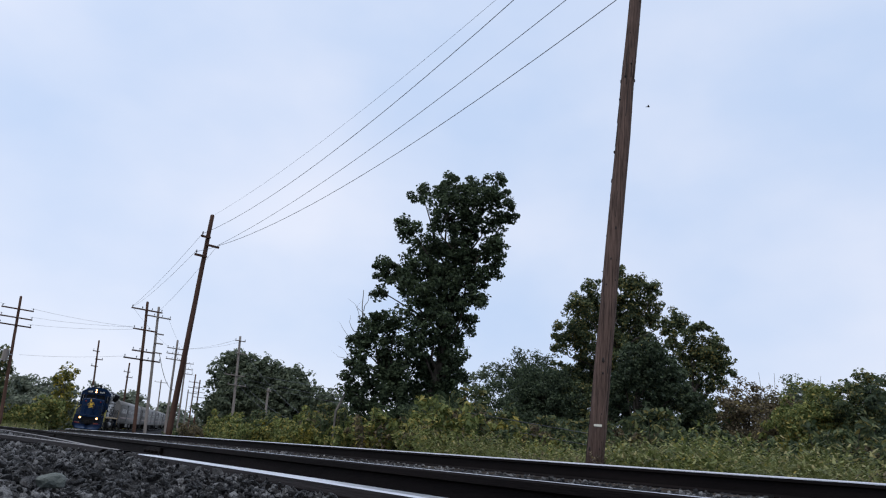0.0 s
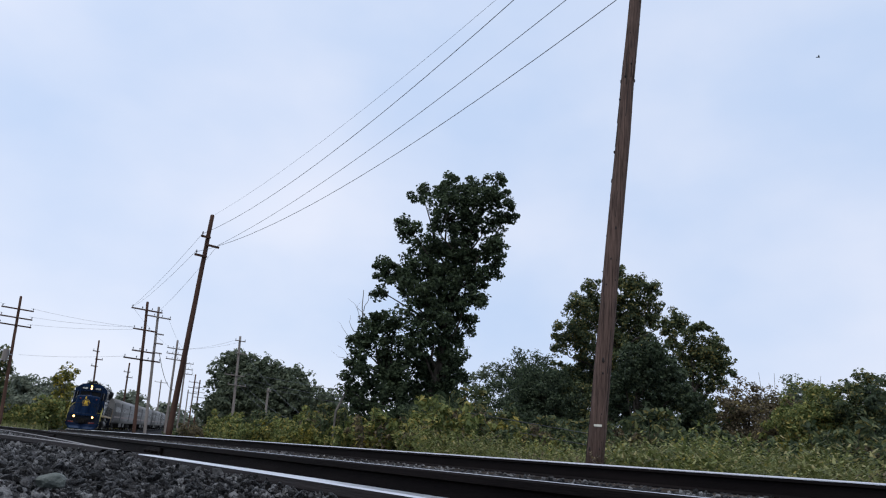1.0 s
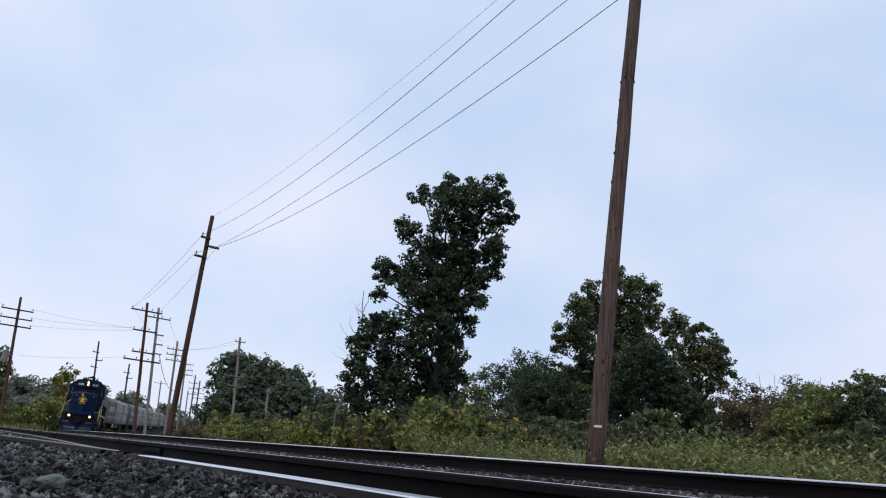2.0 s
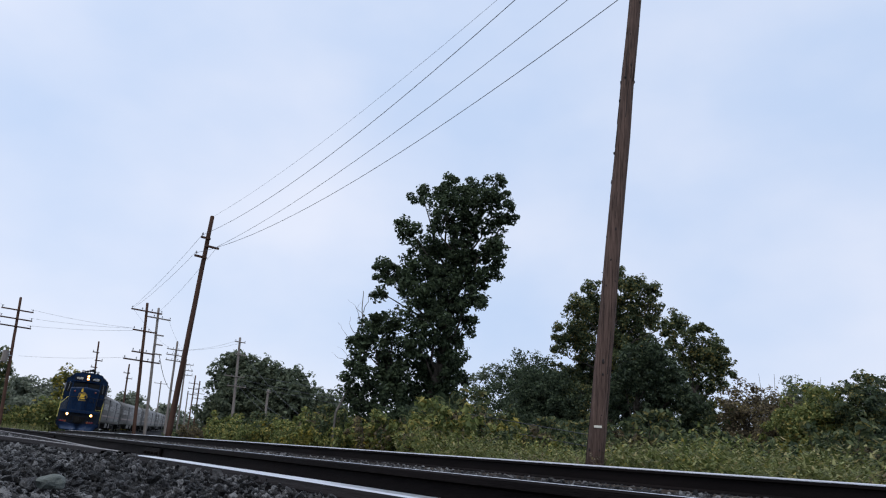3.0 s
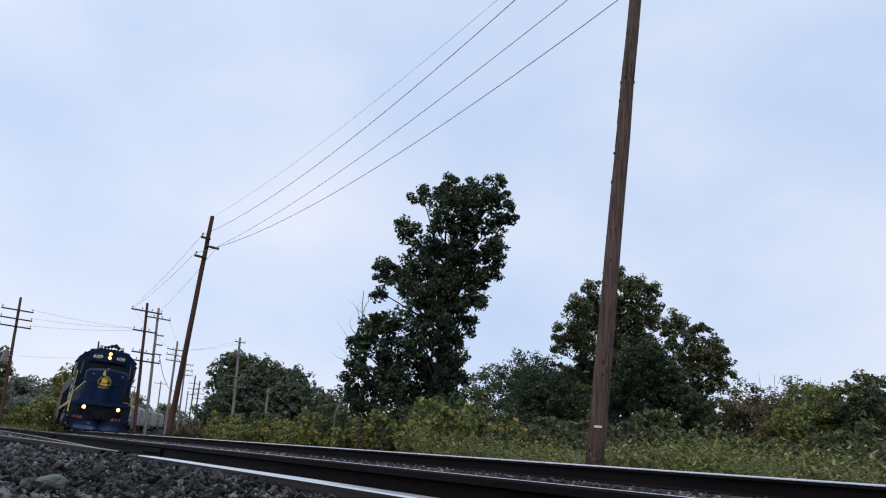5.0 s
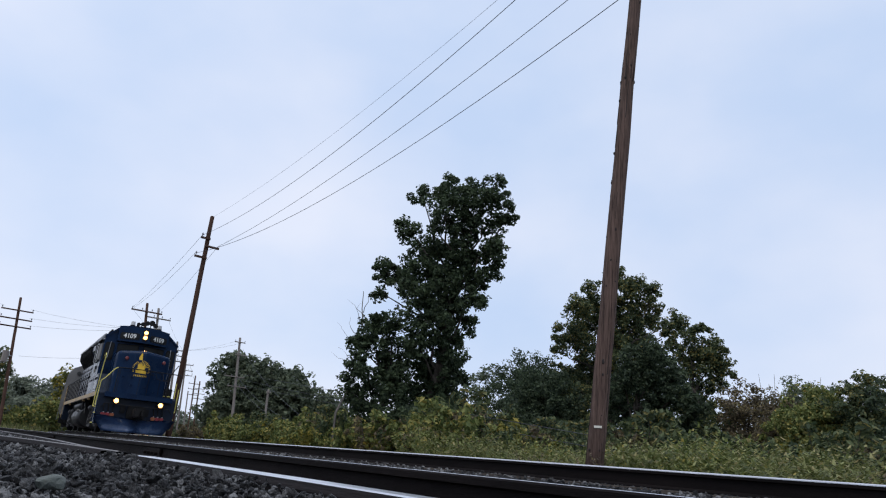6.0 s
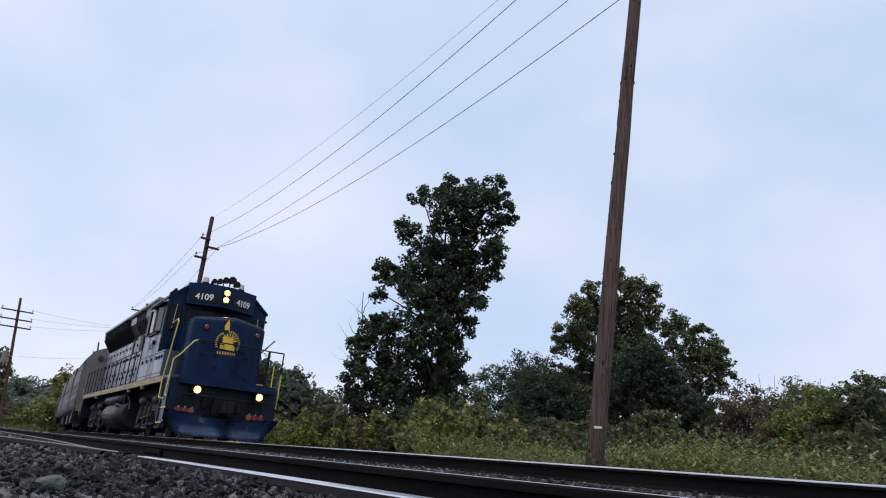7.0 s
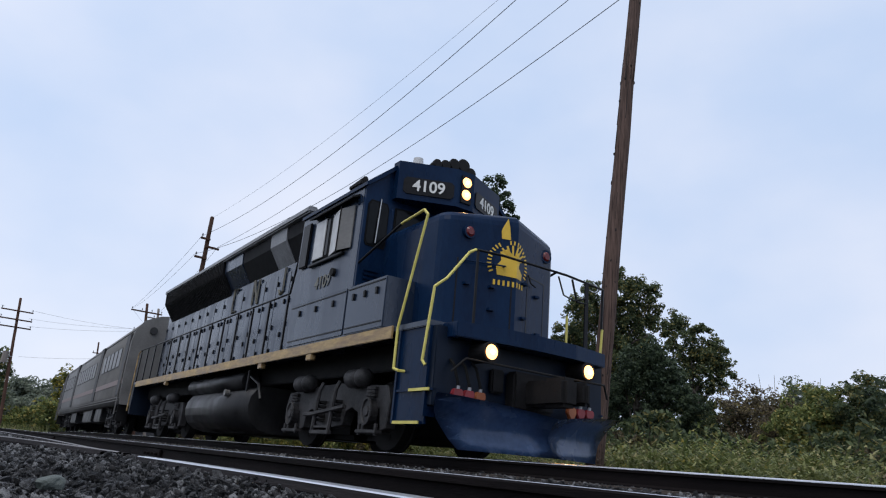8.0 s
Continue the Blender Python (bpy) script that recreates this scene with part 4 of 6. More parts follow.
# ---- ballast stones ----
def stone_forms(rng, n):
    """n angular stones of unit size: vertices (n, 12, 3) and one face table."""
    g = (1 + 5 ** 0.5) / 2
    ico = np.array([(-1, g, 0), (1, g, 0), (-1, -g, 0), (1, -g, 0), (0, -1, g), (0, 1, g), (0, -1, -g), (0, 1, -g), (g, 0, -1), (g, 0, 1), (-g, 0, -1), (-g, 0, 1)]) / math.sqrt(1 + g * g)
    tri = np.array([(0, 11, 5), (0, 5, 1), (0, 1, 7), (0, 7, 10), (0, 10, 11), (1, 5, 9), (5, 11, 4), (11, 10, 2), (10, 7, 6), (7, 1, 8),
                    (3, 9, 4), (3, 4, 2), (3, 2, 6), (3, 6, 8), (3, 8, 9), (4, 9, 5), (2, 4, 11), (6, 2, 10), (8, 6, 7), (9, 8, 1)])
    v = np.repeat(ico[None], n, axis=0) * rng.uniform(0.62, 1.25, (n, 12, 1))
    v = v * rng.uniform(0.6, 1.3, (n, 1, 3)) * np.array([1.1, 1.1, 0.75])
    q, _ = np.linalg.qr(rng.normal(size=(n, 3, 3)))
    return np.einsum("nij,nkj->nki", q, v), tri


def scatter(name, xs, ys, zs, sizes, label, rng):
    n = len(xs)
    v, tri = stone_forms(rng, n)
    v = v * sizes[:, None, None] + np.column_stack([xs, ys, zs])[:, None, :]
    f = (tri[None] + (np.arange(n) * 12)[:, None, None]).reshape(-1, 3)
    tagged(raw(name, v.reshape(-1, 3), f, M_STONE), label, "gravel", kind="stuff")


def stones():
    rng = np.random.default_rng(99)
    # the shoulder beside the siding
    n = 26000
    x = -0.38 - 7.0 * rng.uniform(0, 1, n) ** 2.9
    y = 0.316 - rng.uniform(0, 1, n) * (0.40 + 0.03 * np.abs(x))
    keep = np.hypot(x, y) > 0.33
    x, y = x[keep], y[keep]
    lump = np.array([noise.noise((a * 7, b * 7, 1.0)) for a, b in zip(x, y)])
    z = -0.182 + rng.uniform(-0.006, 0.006, len(x)) + 0.006 * lump + 0.010 * np.clip((y - 0.17) / 0.12, 0, 1)
    s = (0.0012 + 0.0030 * rng.uniform(0, 1, len(x)) ** 3.0 + 0.0035 * rng.uniform(0, 1, len(x)) ** 14) * (0.75 + 0.40 * np.abs(x))
    near = np.argsort(np.abs(x + 0.85) + np.abs(y - 0.15) * 2 - s * 60)[:280]
    rest = np.setdiff1d(np.arange(len(x)), near)
    scatter("gravel_shoulder", x[rest], y[rest], z[rest], s[rest], "dark angular gravel beside the siding", rng)
    holder = thing("stone_cover", "loose dark angular ballast stones lying by the siding rail", "gravel", kind="structure")
    forms, tri = stone_forms(rng, 8)
    meshes = []
    for k in range(8):
        o = raw("stone", forms[k], tri, M_STONE_ONE, holder)
        meshes.append(o)
    for k, i in enumerate(near):
        m = Matrix.Translation((x[i], y[i], z[i] + 0.004)) @ Matrix.Rotation(rng.uniform(0, 6.28), 4, "Z") @ Matrix.Scale(s[i] * 1.05, 4)
        if k < 8:
            meshes[k].matrix_basis = m
        else:
            o = new("stone", meshes[k % 8].data)
            o.parent, o.matrix_basis = holder, m
    bm = bmesh.new()
    bmesh.ops.create_icosphere(bm, subdivisions=3, radius=1.0)
    for v in bm.verts:
        k = 1.0 + 0.38 * noise.noise(v.co * 1.3 + Vector((4, 1, 7))) + 0.10 * noise.noise(v.co * 4.0)
        v.co = Vector((v.co.x * 1.25 * k, v.co.y * k, max(-0.5, v.co.z * 0.72 * k + 0.12 * v.co.x)))
    o = part("large_stone", bm, M_STONE_PALE, None)
    o.matrix_world = Matrix.Translation((-0.648, 0.085, -0.1715)) @ Matrix.Rotation(2.1, 4, "Z") @ Matrix.Scale(0.0092, 4)
    tagged(o, "pale greenish grey angular stone lying on dark gravel", "stone")
    n = 2000
    x, y = rng.uniform(-14, 8, n), rng.uniform(-4.5, 0.30, n)
    keep = ~((x < 0.5) & (y > 0.05 * x - 0.12) | (np.hypot(x, y) < 0.5))
    x, y = x[keep], y[keep]
    z = np.interp(y, [-4, -1.9, 0.3], [-0.285, -0.225, -0.188])
    scatter("gravel_yard", x, y, z, rng.uniform(0.010, 0.026, len(x)), "dark scattered gravel beside the siding", rng)
    n = 1200
    x, y = rng.uniform(-14, 8, n), rng.uniform(0.47, 1.82, n)
    scatter("gravel_siding", x, y, np.full(n, -0.332), rng.uniform(0.010, 0.024, n), "dark gravel between the siding rails", rng)
    # the strip between the two tracks, and the main track's own stones
    n = 11000
    s_ = 0.5 + 40 * rng.uniform(0, 1, n) ** 1.3
    off = rng.uniform(-2.9, -0.86, n)
    place = [on_line(a, b) for a, b in zip(s_, off)]
    z = np.interp(off, [-2.9, -2.3, -1.55, -0.9], [-0.33, -0.272, -0.197, -0.18]) + rng.uniform(-0.012, 0.014, n)
    scatter("gravel_between_tracks", np.array([p.x for p in place]), np.array([p.y for p in place]), z, rng.uniform(0.011, 0.026, n), "dark grey crushed stone between the tracks", rng)
    n = 2600
    s_, off = rng.uniform(-6, 60, n), rng.uniform(-0.66, 1.9, n)
    place = [on_line(a, b) for a, b in zip(s_, off)]
    scatter("gravel_main_track", np.array([p.x for p in place]), np.array([p.y for p in place]), np.full(n, -0.2) + rng.uniform(-0.02, 0.02, n), rng.uniform(0.015, 0.03, n), "dark grey crushed stone between the main rails", rng)


stones()


# ---- the train ----
def wheelset(x, parent, r=0.508):
    bm = bmesh.new()
    for y in (-1, 1):
        rod(bm, (0, y * 0.70, 0), (0, y * 0.84, 0), r, r - 0.012, sides=32)
        rod(bm, (0, y * 0.66, 0), (0, y * 0.70, 0), r + 0.03, sides=32)
        rod(bm, (0, y * 0.84, 0), (0, y * 0.88, 0), r * 0.45, r * 0.3, sides=16)
        for k in range(6):
            a = k * math.pi / 3
            rod(bm, (math.cos(a) * r * 0.6, y * 0.84, math.sin(a) * r * 0.6), (math.cos(a) * r * 0.6, y * 0.848, math.sin(a) * r * 0.6), 0.05, sides=8)
    rod(bm, (0, -0.9, 0), (0, 0.9, 0), 0.09, sides=12)
    return part("wheelset", bm, M_WHEEL, parent, at=Matrix.Translation((x, 0, r + 0.002)))


def truck(x, parent, base=2.743):
    """A two-axle truck: side frames, springs, brake cylinders, hangers, journal boxes."""
    a, b = x - base / 2, x + base / 2
    for y in (-1, 1):
        half = [(0.0, 0.98), (0.45, 0.98), (0.75, 0.94), (base / 2 + 0.36, 0.90), (base / 2 + 0.46, 0.66), (base / 2 + 0.40, 0.30), (base / 2 + 0.24, 0.26), (base / 2 + 0.20, 0.60), (base / 2 - 0.20, 0.60), (base / 2 - 0.24, 0.26), (base / 2 - 0.40, 0.30), (base / 2 - 0.44, 0.54), (0.72, 0.62), (0.52, 0.56), (0.46, 0.34), (0.0, 0.30)]
        o = [(x - u, z) for u, z in half] + [(x + u, z) for u, z in half[::-1]][1:-1]
        bm = prism(bmesh.new(), o, "y", y * 0.96, y * 1.12)
        bmesh.ops.bevel(bm, geom=bm.edges[:], offset=0.012, segments=1, affect="EDGES")
        frame_part = part("side_frame", bm, M_TRUCK, parent, "dusty cast steel side frame")
        for c in (a, b):
            bm = bmesh.new()
            oval = [(c + 0.125 * math.sin(w * math.pi / 8), 0.53 + 0.185 * math.cos(w * math.pi / 8)) for w in range(16)]
            prism(bm, oval, "y", y * 1.10, y * 1.22)
            for w in range(16):
                p, q = oval[w], oval[(w + 1) % 16]
                rod(bm, (p[0], y * 1.225, p[1]), (q[0], y * 1.225, q[1]), 0.022, sides=6)
            rod(bm, (c, y * 1.20, 0.53), (c, y * 1.245, 0.53), 0.085, 0.07, sides=12)
            for k in range(3):
                rod(bm, (c, y * 1.14, 0.74 + k * 0.05), (c, y * 1.14, 0.78 + k * 0.05), 0.10, sides=10)
            part("journal_box", bm, M_TRUCK, frame_part)
            bm = box(bmesh.new(), c - 0.30, c + 0.30, y * 1.10, y * 1.22, 0.225, 0.275, 0.01)
            for sx in (-1, 1):
                rod(bm, (c + sx * 0.24, y * 1.18, 0.20), (c + sx * 0.24, y * 1.18, 0.36), 0.03, sides=6)
            part("pedestal_tie_bar", bm, M_TRUCK, frame_part)
        for sx in (-0.28, 0.28):
            bm = bmesh.new()
            for k in range(5):
                rod(bm, (x + sx, y * 1.12, 0.40 + k * 0.07), (x + sx, y * 1.12, 0.44 + k * 0.07), 0.11, sides=12)
            part("spring", bm, M_BLACK, frame_part)
        for sx in (-1, 1):
            bm = bmesh.new()
            rod(bm, (x + sx * 0.95 - 0.2, y * 1.20, 1.02), (x + sx * 0.95 + 0.16, y * 1.20, 1.02), 0.14, sides=16)
            bmesh.ops.create_uvsphere(bm, u_segments=14, v_segments=8, radius=0.15, matrix=Matrix.Translation((x + sx * 0.95 + 0.18, y * 1.20, 1.02)))
            rod(bm, (x + sx * 0.95 - 0.36, y * 1.20, 0.98), (x + sx * 0.95 - 0.2, y * 1.20, 1.02), 0.03, sides=6)
            part("brake_cylinder", bm, M_TRUCK, frame_part, smooth=True)
        bm = bmesh.new()
        for u in (-0.28, 0.30):
            pipe(bm, [(x + u + 0.12, y * 1.22, 1.0), (x + u + 0.08, y * 1.26, 0.86), (x + u, y * 1.27, 0.22)], 0.034)
        box(bm, x - 0.32, x + 0.34, y * 1.22, y * 1.30, 0.19, 0.25, 0.01)
        box(bm, x - 0.28, x + 0.30, y * 1.22, y * 1.28, 0.29, 0.32)
        pipe(bm, [(x - 0.62, y * 1.28, 0.50), (x - 0.30, y * 1.29, 0.50), (x + 0.75, y * 1.27, 0.60)], 0.036)
        part("brake_hanger", bm, M_TRUCK, frame_part, "dusty brake hanger loop and lever")
    bm = box(bmesh.new(), x - 0.5, x + 0.5, -0.95, 0.95, 0.55, 0.95, 0.04)
    box(bm, a - 0.1, x - 0.15, -0.60, 0.60, 0.16, 0.8, 0.08)
    box(bm, x + 0.15, b + 0.1, -0.60, 0.60, 0.16, 0.8, 0.08)
    part("bolster", bm, M_BLACK, parent)


def digits(text, size, mat, parent, at, label="", name="number"):
    cu = bpy.data.curves.new(name, "FONT")
    cu.body, cu.size, cu.align_x, cu.align_y, cu.extrude, cu.offset = text, size, "CENTER", "CENTER", 0.004, size * 0.018
    tmp = new(name, cu)
    bpy.context.view_layer.update()
    me = bpy.data.meshes.new_from_object(tmp)
    bpy.data.objects.remove(tmp)
    me.materials.append(mat)
    ob = new(name, me)
    ob.parent, ob.matrix_basis = parent, at
    if label:
        tagged(ob, label)
    return ob


def axes(origin, right, up):
    """A pose whose x runs along right and y along up."""
    r_, u_ = Vector(right).normalized(), Vector(up)
    n_ = r_.cross(u_).normalized()
    u_ = n_.cross(r_)
    m = Matrix((r_, u_, n_)).transposed().to_4x4()
    m.translation = origin
    return m


def slab(bm, corners, depth):
    """A flat piece through corners, drawn back along its normal."""
    c = [Vector(p) for p in corners]
    n = (c[1] - c[0]).cross(c[2] - c[0]).normalized() * depth
    a, b = [bm.verts.new(p) for p in c], [bm.verts.new(p - n) for p in c]
    k = len(c)
    bm.faces.new(a)
    bm.faces.new(b[::-1])
    for i in range(k):
        bm.faces.new((a[i], b[i], b[(i + 1) % k], a[(i + 1) % k]))
    return bm


def locomotive():
    loco = thing("diesel_locomotive", "dark blue diesel locomotive with gold sill stripe and lit headlights", "locomotive")
    # underframe, sills and platform
    part("underframe", box(bmesh.new(), -17.4, -0.5, -1.0, 1.0, 1.12, 1.52, 0.02), M_BLACK, loco)
    part("walkway", box(bmesh.new(), -17.5, -0.44, -1.50, 1.50, 1.52, 1.60, 0.01), M_BLUE_WORN, loco)
    for y in (-1, 1):
        part("sill_stripe", box(bmesh.new(), -16.95, -1.28, y * 1.50, y * 1.535, 1.43, 1.605, 0.008), M_GOLD, loco, "worn gold painted side sill")
        for x in (-3.9, -6.1, -13.2):
            part("jacking_pad", box(bmesh.new(), x - 0.10, x + 0.10, y * 1.44, y * 1.53, 1.33, 1.43, 0.01), M_GOLD, loco, "gold painted jacking bracket")
    # front end plate, anticlimber, coupler, ditch lights, hoses, steps, plough
    part("end_plate", box(bmesh.new(), -0.42, -0.30, -1.46, 1.46, 0.55, 1.52, 0.01), M_BLUE_SHADED, loco)
    o = [(-0.42, -1.31), (-0.10, -1.31), (0.03, -0.6), (0.05, 0), (0.03, 0.6), (-0.10, 1.31), (-0.42, 1.31)]
    bm = prism(bmesh.new(), o, "z", 1.38, 1.575)
    bmesh.ops.bevel(bm, geom=bm.edges[:], offset=0.012, segments=2, affect="EDGES")
    part("anticlimber", bm, M_BLUE, loco, "ribbed blue front bumper ledge")
    for y in (-0.85, 0.85):
        bm = rod(bmesh.new(), (-0.30, y, 1.25), (0.02, y, 1.25), 0.125, sides=20)
        lamp = part("ditch_light", bm, M_BLACK, loco, smooth=False)
        bm = bmesh.new()
        bmesh.ops.create_uvsphere(bm, u_segments=20, v_segments=10, radius=0.095, matrix=Matrix.Translation((0.015, y, 1.25)) @ Matrix.Diagonal((0.3, 1, 1, 1)))
        part("lens", bm, GLOW_DITCH, lamp, "lit warm ditch light lens")
        bm = bmesh.new()
        bmesh.ops.create_icosphere(bm, subdivisions=2, radius=0.030, matrix=Matrix.Translation((0.035, y, 1.25)))
        part("bulb", bm, GLOW_BULB, lamp, "glaring filament spot")
    bm = box(bmesh.new(), -0.30, 0.25, -0.16, 0.16, 0.68, 1.0, 0.03)
    box(bm, 0.20, 0.62, -0.20, 0.06, 0.66, 1.02, 0.05)
    box(bm, 0.30, 0.70, 0.08, 0.19, 0.70, 0.98, 0.04)
    box(bm, -0.30, -0.1, -0.35, 0.35, 0.62, 1.10, 0.03)
    part("coupler", bm, M_BLACK, loco, "dark steel knuckle coupler")
    part("uncoupling_lever", pipe(bmesh.new(), [(-0.1, -1.35, 0.95), (-0.02, -1.2, 1.12), (0.06, -0.2, 1.10), (0.06, 0.2, 1.10), (-0.02, 1.2, 1.12), (-0.1, 1.35, 0.95)], 0.014), M_BLACK, loco)
    for y0 in (-1.24, 0.66):
        for k in range(3):
            y = y0 + k * 0.17
            bm = pipe(bmesh.new(), [(-0.29, y, 1.12), (-0.20, y, 1.05), (-0.13, y + 0.02, 0.84), (-0.13, y + 0.03, 0.74)], 0.020)
            hose = part("air_hose", bm, M_RUBBER, loco)
            bm = bmesh.new()
            prism(bm, [(y - 0.050, 0.76), (y - 0.075, 0.69), (y - 0.015, 0.60), (y + 0.06, 0.61), (y + 0.10, 0.70), (y + 0.085, 0.76)], "x", -0.15, -0.09)
            bmesh.ops.bevel(bm, geom=bm.edges[:], offset=0.012, segments=2, affect="EDGES")
            part("glad_hand", bm, M_ORANGE if k == (2 if y0 < 0 else 0) else M_RED, hose, "bright painted hose coupling")
            part("ferrule", rod(bmesh.new(), (-0.13, y + 0.03, 0.755), (-0.128, y + 0.03, 0.80), 0.024, sides=10), M_GALV, hose, "bright metal hose clamp")
    for y0, y1, z0, z1 in ((0.28, 0.50, 0.75, 1.05), (-0.62, -0.42, 0.80, 1.10)):
        part("jumper_box", box(bmesh.new(), -0.29, -0.22, y0, y1, z0, z1, 0.02), M_BLACK, loco)
    bm = bmesh.new()
    rows = []
    blade = ((0.68, 0.36, 1.56), (0.60, 0.27, 1.52), (0.50, 0.20, 1.47), (0.40, 0.165, 1.41), (0.30, 0.175, 1.33), (0.18, 0.225, 1.25), (0.07, 0.295, 1.16))
    for sgn in (-1, 1):
        rows = []
        for k, (z, out, half) in enumerate(blade):
            rows.append([bm.verts.new((out - 0.42 * u, sgn * u * half, z - 0.15 * (1 - u) ** 1.6 * (1 - k / 6))) for u in (0, 0.2, 0.4, 0.6, 0.8, 1.0)])
        for p, q in zip(rows, rows[1:]):
            for i in range(5):
                bm.faces.new((p[i], p[i + 1], q[i + 1], q[i]) if sgn < 0 else (q[i], q[i + 1], p[i + 1], p[i]))
    bmesh.ops.solidify(bm, geom=bm.faces[:], thickness=0.02)
    plough = part("snow_plough", bm, M_PLOW, loco, "curved blue steel snow plough blade", smooth=True)
    for p in plough.data.polygons:
        p.use_smooth = p.area > 0.011
    for y in (-1, 1):
        bm = box(bmesh.new(), -1.13, -1.09, y * 1.05, y * 1.50, 0.33, 1.52)
        box(bm, -0.45, -0.40, y * 1.05, y * 1.50, 0.42, 1.52)
        box(bm, -1.1, -0.42, y * 1.44, y * 1.47, 0.33, 1.52)
        well = part("step_well", bm, M_BLUE, loco)
        for z, x1 in ((0.33, -0.47), (0.72, -0.30)):
            st = part("step", box(bmesh.new(), -1.1, x1, y * 1.40, y * 1.49, z, z + 0.03), M_BLUE, well)
            part("step_edge", box(bmesh.new(), -1.07 if z < 0.5 else -0.76, x1 - 0.02, y * 1.492, y * 1.512, z - 0.004, z + 0.032), M_YELLOW, well, "yellow painted step edge")
    # grab rails: yellow at the front corners
    for y in (-1, 1):
        bm = pipe(bmesh.new(), [(-1.35, y * 1.52, 3.08), (-0.78, y * 1.52, 3.14), (-0.68, y * 1.52, 3.05), (-1.12, y * 1.54, 1.55), (-1.12, y * 1.54, 1.02), (-0.98, y * 1.54, 0.98)], 0.019, 8)
        if y > 0:
            bm.free()
            bm = pipe(bmesh.new(), [(-1.12, 1.54, 2.30), (-1.12, 1.54, 1.02), (-0.98, 1.54, 0.98)], 0.020, 8)
        part("corner_handrail", bm, M_YELLOW, loco, "bent tubular grab rail at the front corner")
        part("cab_handrail", pipe(bmesh.new(), [(-2.6, y * 1.50, 2.74), (-1.35, y * 1.52, 3.08)], 0.020, 8), M_BOARD, loco)
        top = [(-0.36, y * 1.52, 2.00), (-0.28, y * 1.40, 2.12), (-0.22, y * 1.12, 2.52), (-0.22, y * 1.02, 2.58)]
        if y > 0:
            part("corner_rail_top", pipe(bmesh.new(), [(-0.36, 1.50, 2.0), (-0.34, 1.50, 2.60), (-0.22, 1.02, 2.58)], 0.020, 8), M_BOARD, loco)
        bm = pipe(bmesh.new(), [(-0.42, y * 1.52, 1.02), (-0.46, y * 1.54, 1.08), *(top if y < 0 else top[:1])], 0.019, 8)
        part("corner_handrail", bm, M_YELLOW, loco, "bent yellow grab rail")
        bm = pipe(bmesh.new(), [(-0.98, y * 1.54, 0.98), (-0.94, y * 1.40, 0.98)], 0.02)
        part("rail_foot", bm, M_YELLOW, loco)
    part("front_handrail", pipe(bmesh.new(), [(-0.22, -1.02, 2.58), (-0.20, -0.6, 2.60), (-0.20, 0.6, 2.60), (-0.22, 1.02, 2.58)], 0.018, 8), M_BOARD, loco)
    for y, w in ((-0.99, 0.016), (1.02, 0.034)):
        part("stanchion", box(bmesh.new(), -0.225, -0.205, y - w, y + w, 1.56, 2.58), M_BOARD, loco)
    part("rail_bracket", pipe(bmesh.new(), [(-0.21, 0.72, 2.57), (-0.21, 0.82, 2.26), (-0.21, 1.02, 2.26)], 0.016), M_BOARD, loco)
    part("walkway_chain", pipe(bmesh.new(), [(-0.2, 0.44, 2.55), (-0.2, 0.55, 2.30), (-0.2, 0.75, 2.26), (-0.2, 1.0, 2.34)], 0.012), M_BLACK, loco)
    # nose: two faces meeting in a ridge, rounded corners and brow
    def ring(inset, z):
        half = [(-2.62, 1.07 - inset), (-1.09 - inset, 1.07 - inset), (-1.005 - inset, 1.045 - inset), (-0.945 - inset, 0.975 - inset)]
        return [(x, -y) for x, y in half] + [(-0.59 - inset, 0.0)] + half[::-1], z
    bm = bmesh.new()
    rings = []
    for inset, z, crown in ((0.0, 1.60, 0), (0.0, 3.20, 0.05), (0.012, 3.27, 0.06), (0.045, 3.325, 0.07), (0.10, 3.355, 0.08), (0.18, 3.37, 0.09)):
        pts, zz = ring(inset, z)
        rings.append([bm.verts.new((x, y, zz + crown * (1 - abs(y)))) for x, y in pts])
    for p, q in zip(rings, rings[1:]):
        for i in range(9):
            bm.faces.new((p[i], p[(i + 1) % 9], q[(i + 1) % 9], q[i]))
    bm.faces.new(rings[-1])
    bm.faces.new(rings[0][::-1])
    nose = part("nose", bm, M_BLUE, loco)
    face = lambda y, z, out=0.0: Vector((-0.59 - 0.364 * abs(y) + out, y, z))
    for y in (-0.70, 0.80):
        bm = rod(bmesh.new(), face(y, 3.06, -0.02), face(y, 3.06, 0.03), 0.105, sides=18)
        ml = part("marker_light", bm, M_BLUE, nose)
        bm = rod(bmesh.new(), face(y, 3.06, 0.03), face(y, 3.06, 0.05), 0.075, 0.05, sides=16)
        part("marker_lens", bm, M_MARKER, ml, "unlit dark red marker lens")
    for (y0, y1, z0, z1) in ((-0.075, -0.055, 1.62, 2.95), (0.30, 0.32, 1.62, 2.62), (0.78, 0.80, 1.62, 2.62), (0.32, 0.78, 2.60, 2.62), (-0.84, -0.82, 1.62, 2.66)):
        part("door_seam", slab(bmesh.new(), [face(y0, z0, 0.004), face(y1, z0, 0.004), face(y1, z1, 0.004), face(y0, z1, 0.004)], 0.02), M_BOARD, nose)
    for y, z in ((0.2, 2.45), (0.2, 1.95), (0.55, 2.35), (-0.35, 1.98), (-0.35, 2.30), (-0.70, 2.30), (0.60, 1.80)):
        part("hinge", box(bmesh.new(), -0.07, 0.05, -0.045, 0.045, -0.02, 0.02, 0.006, Matrix.Translation(face(y, z))), M_BLUE, nose)
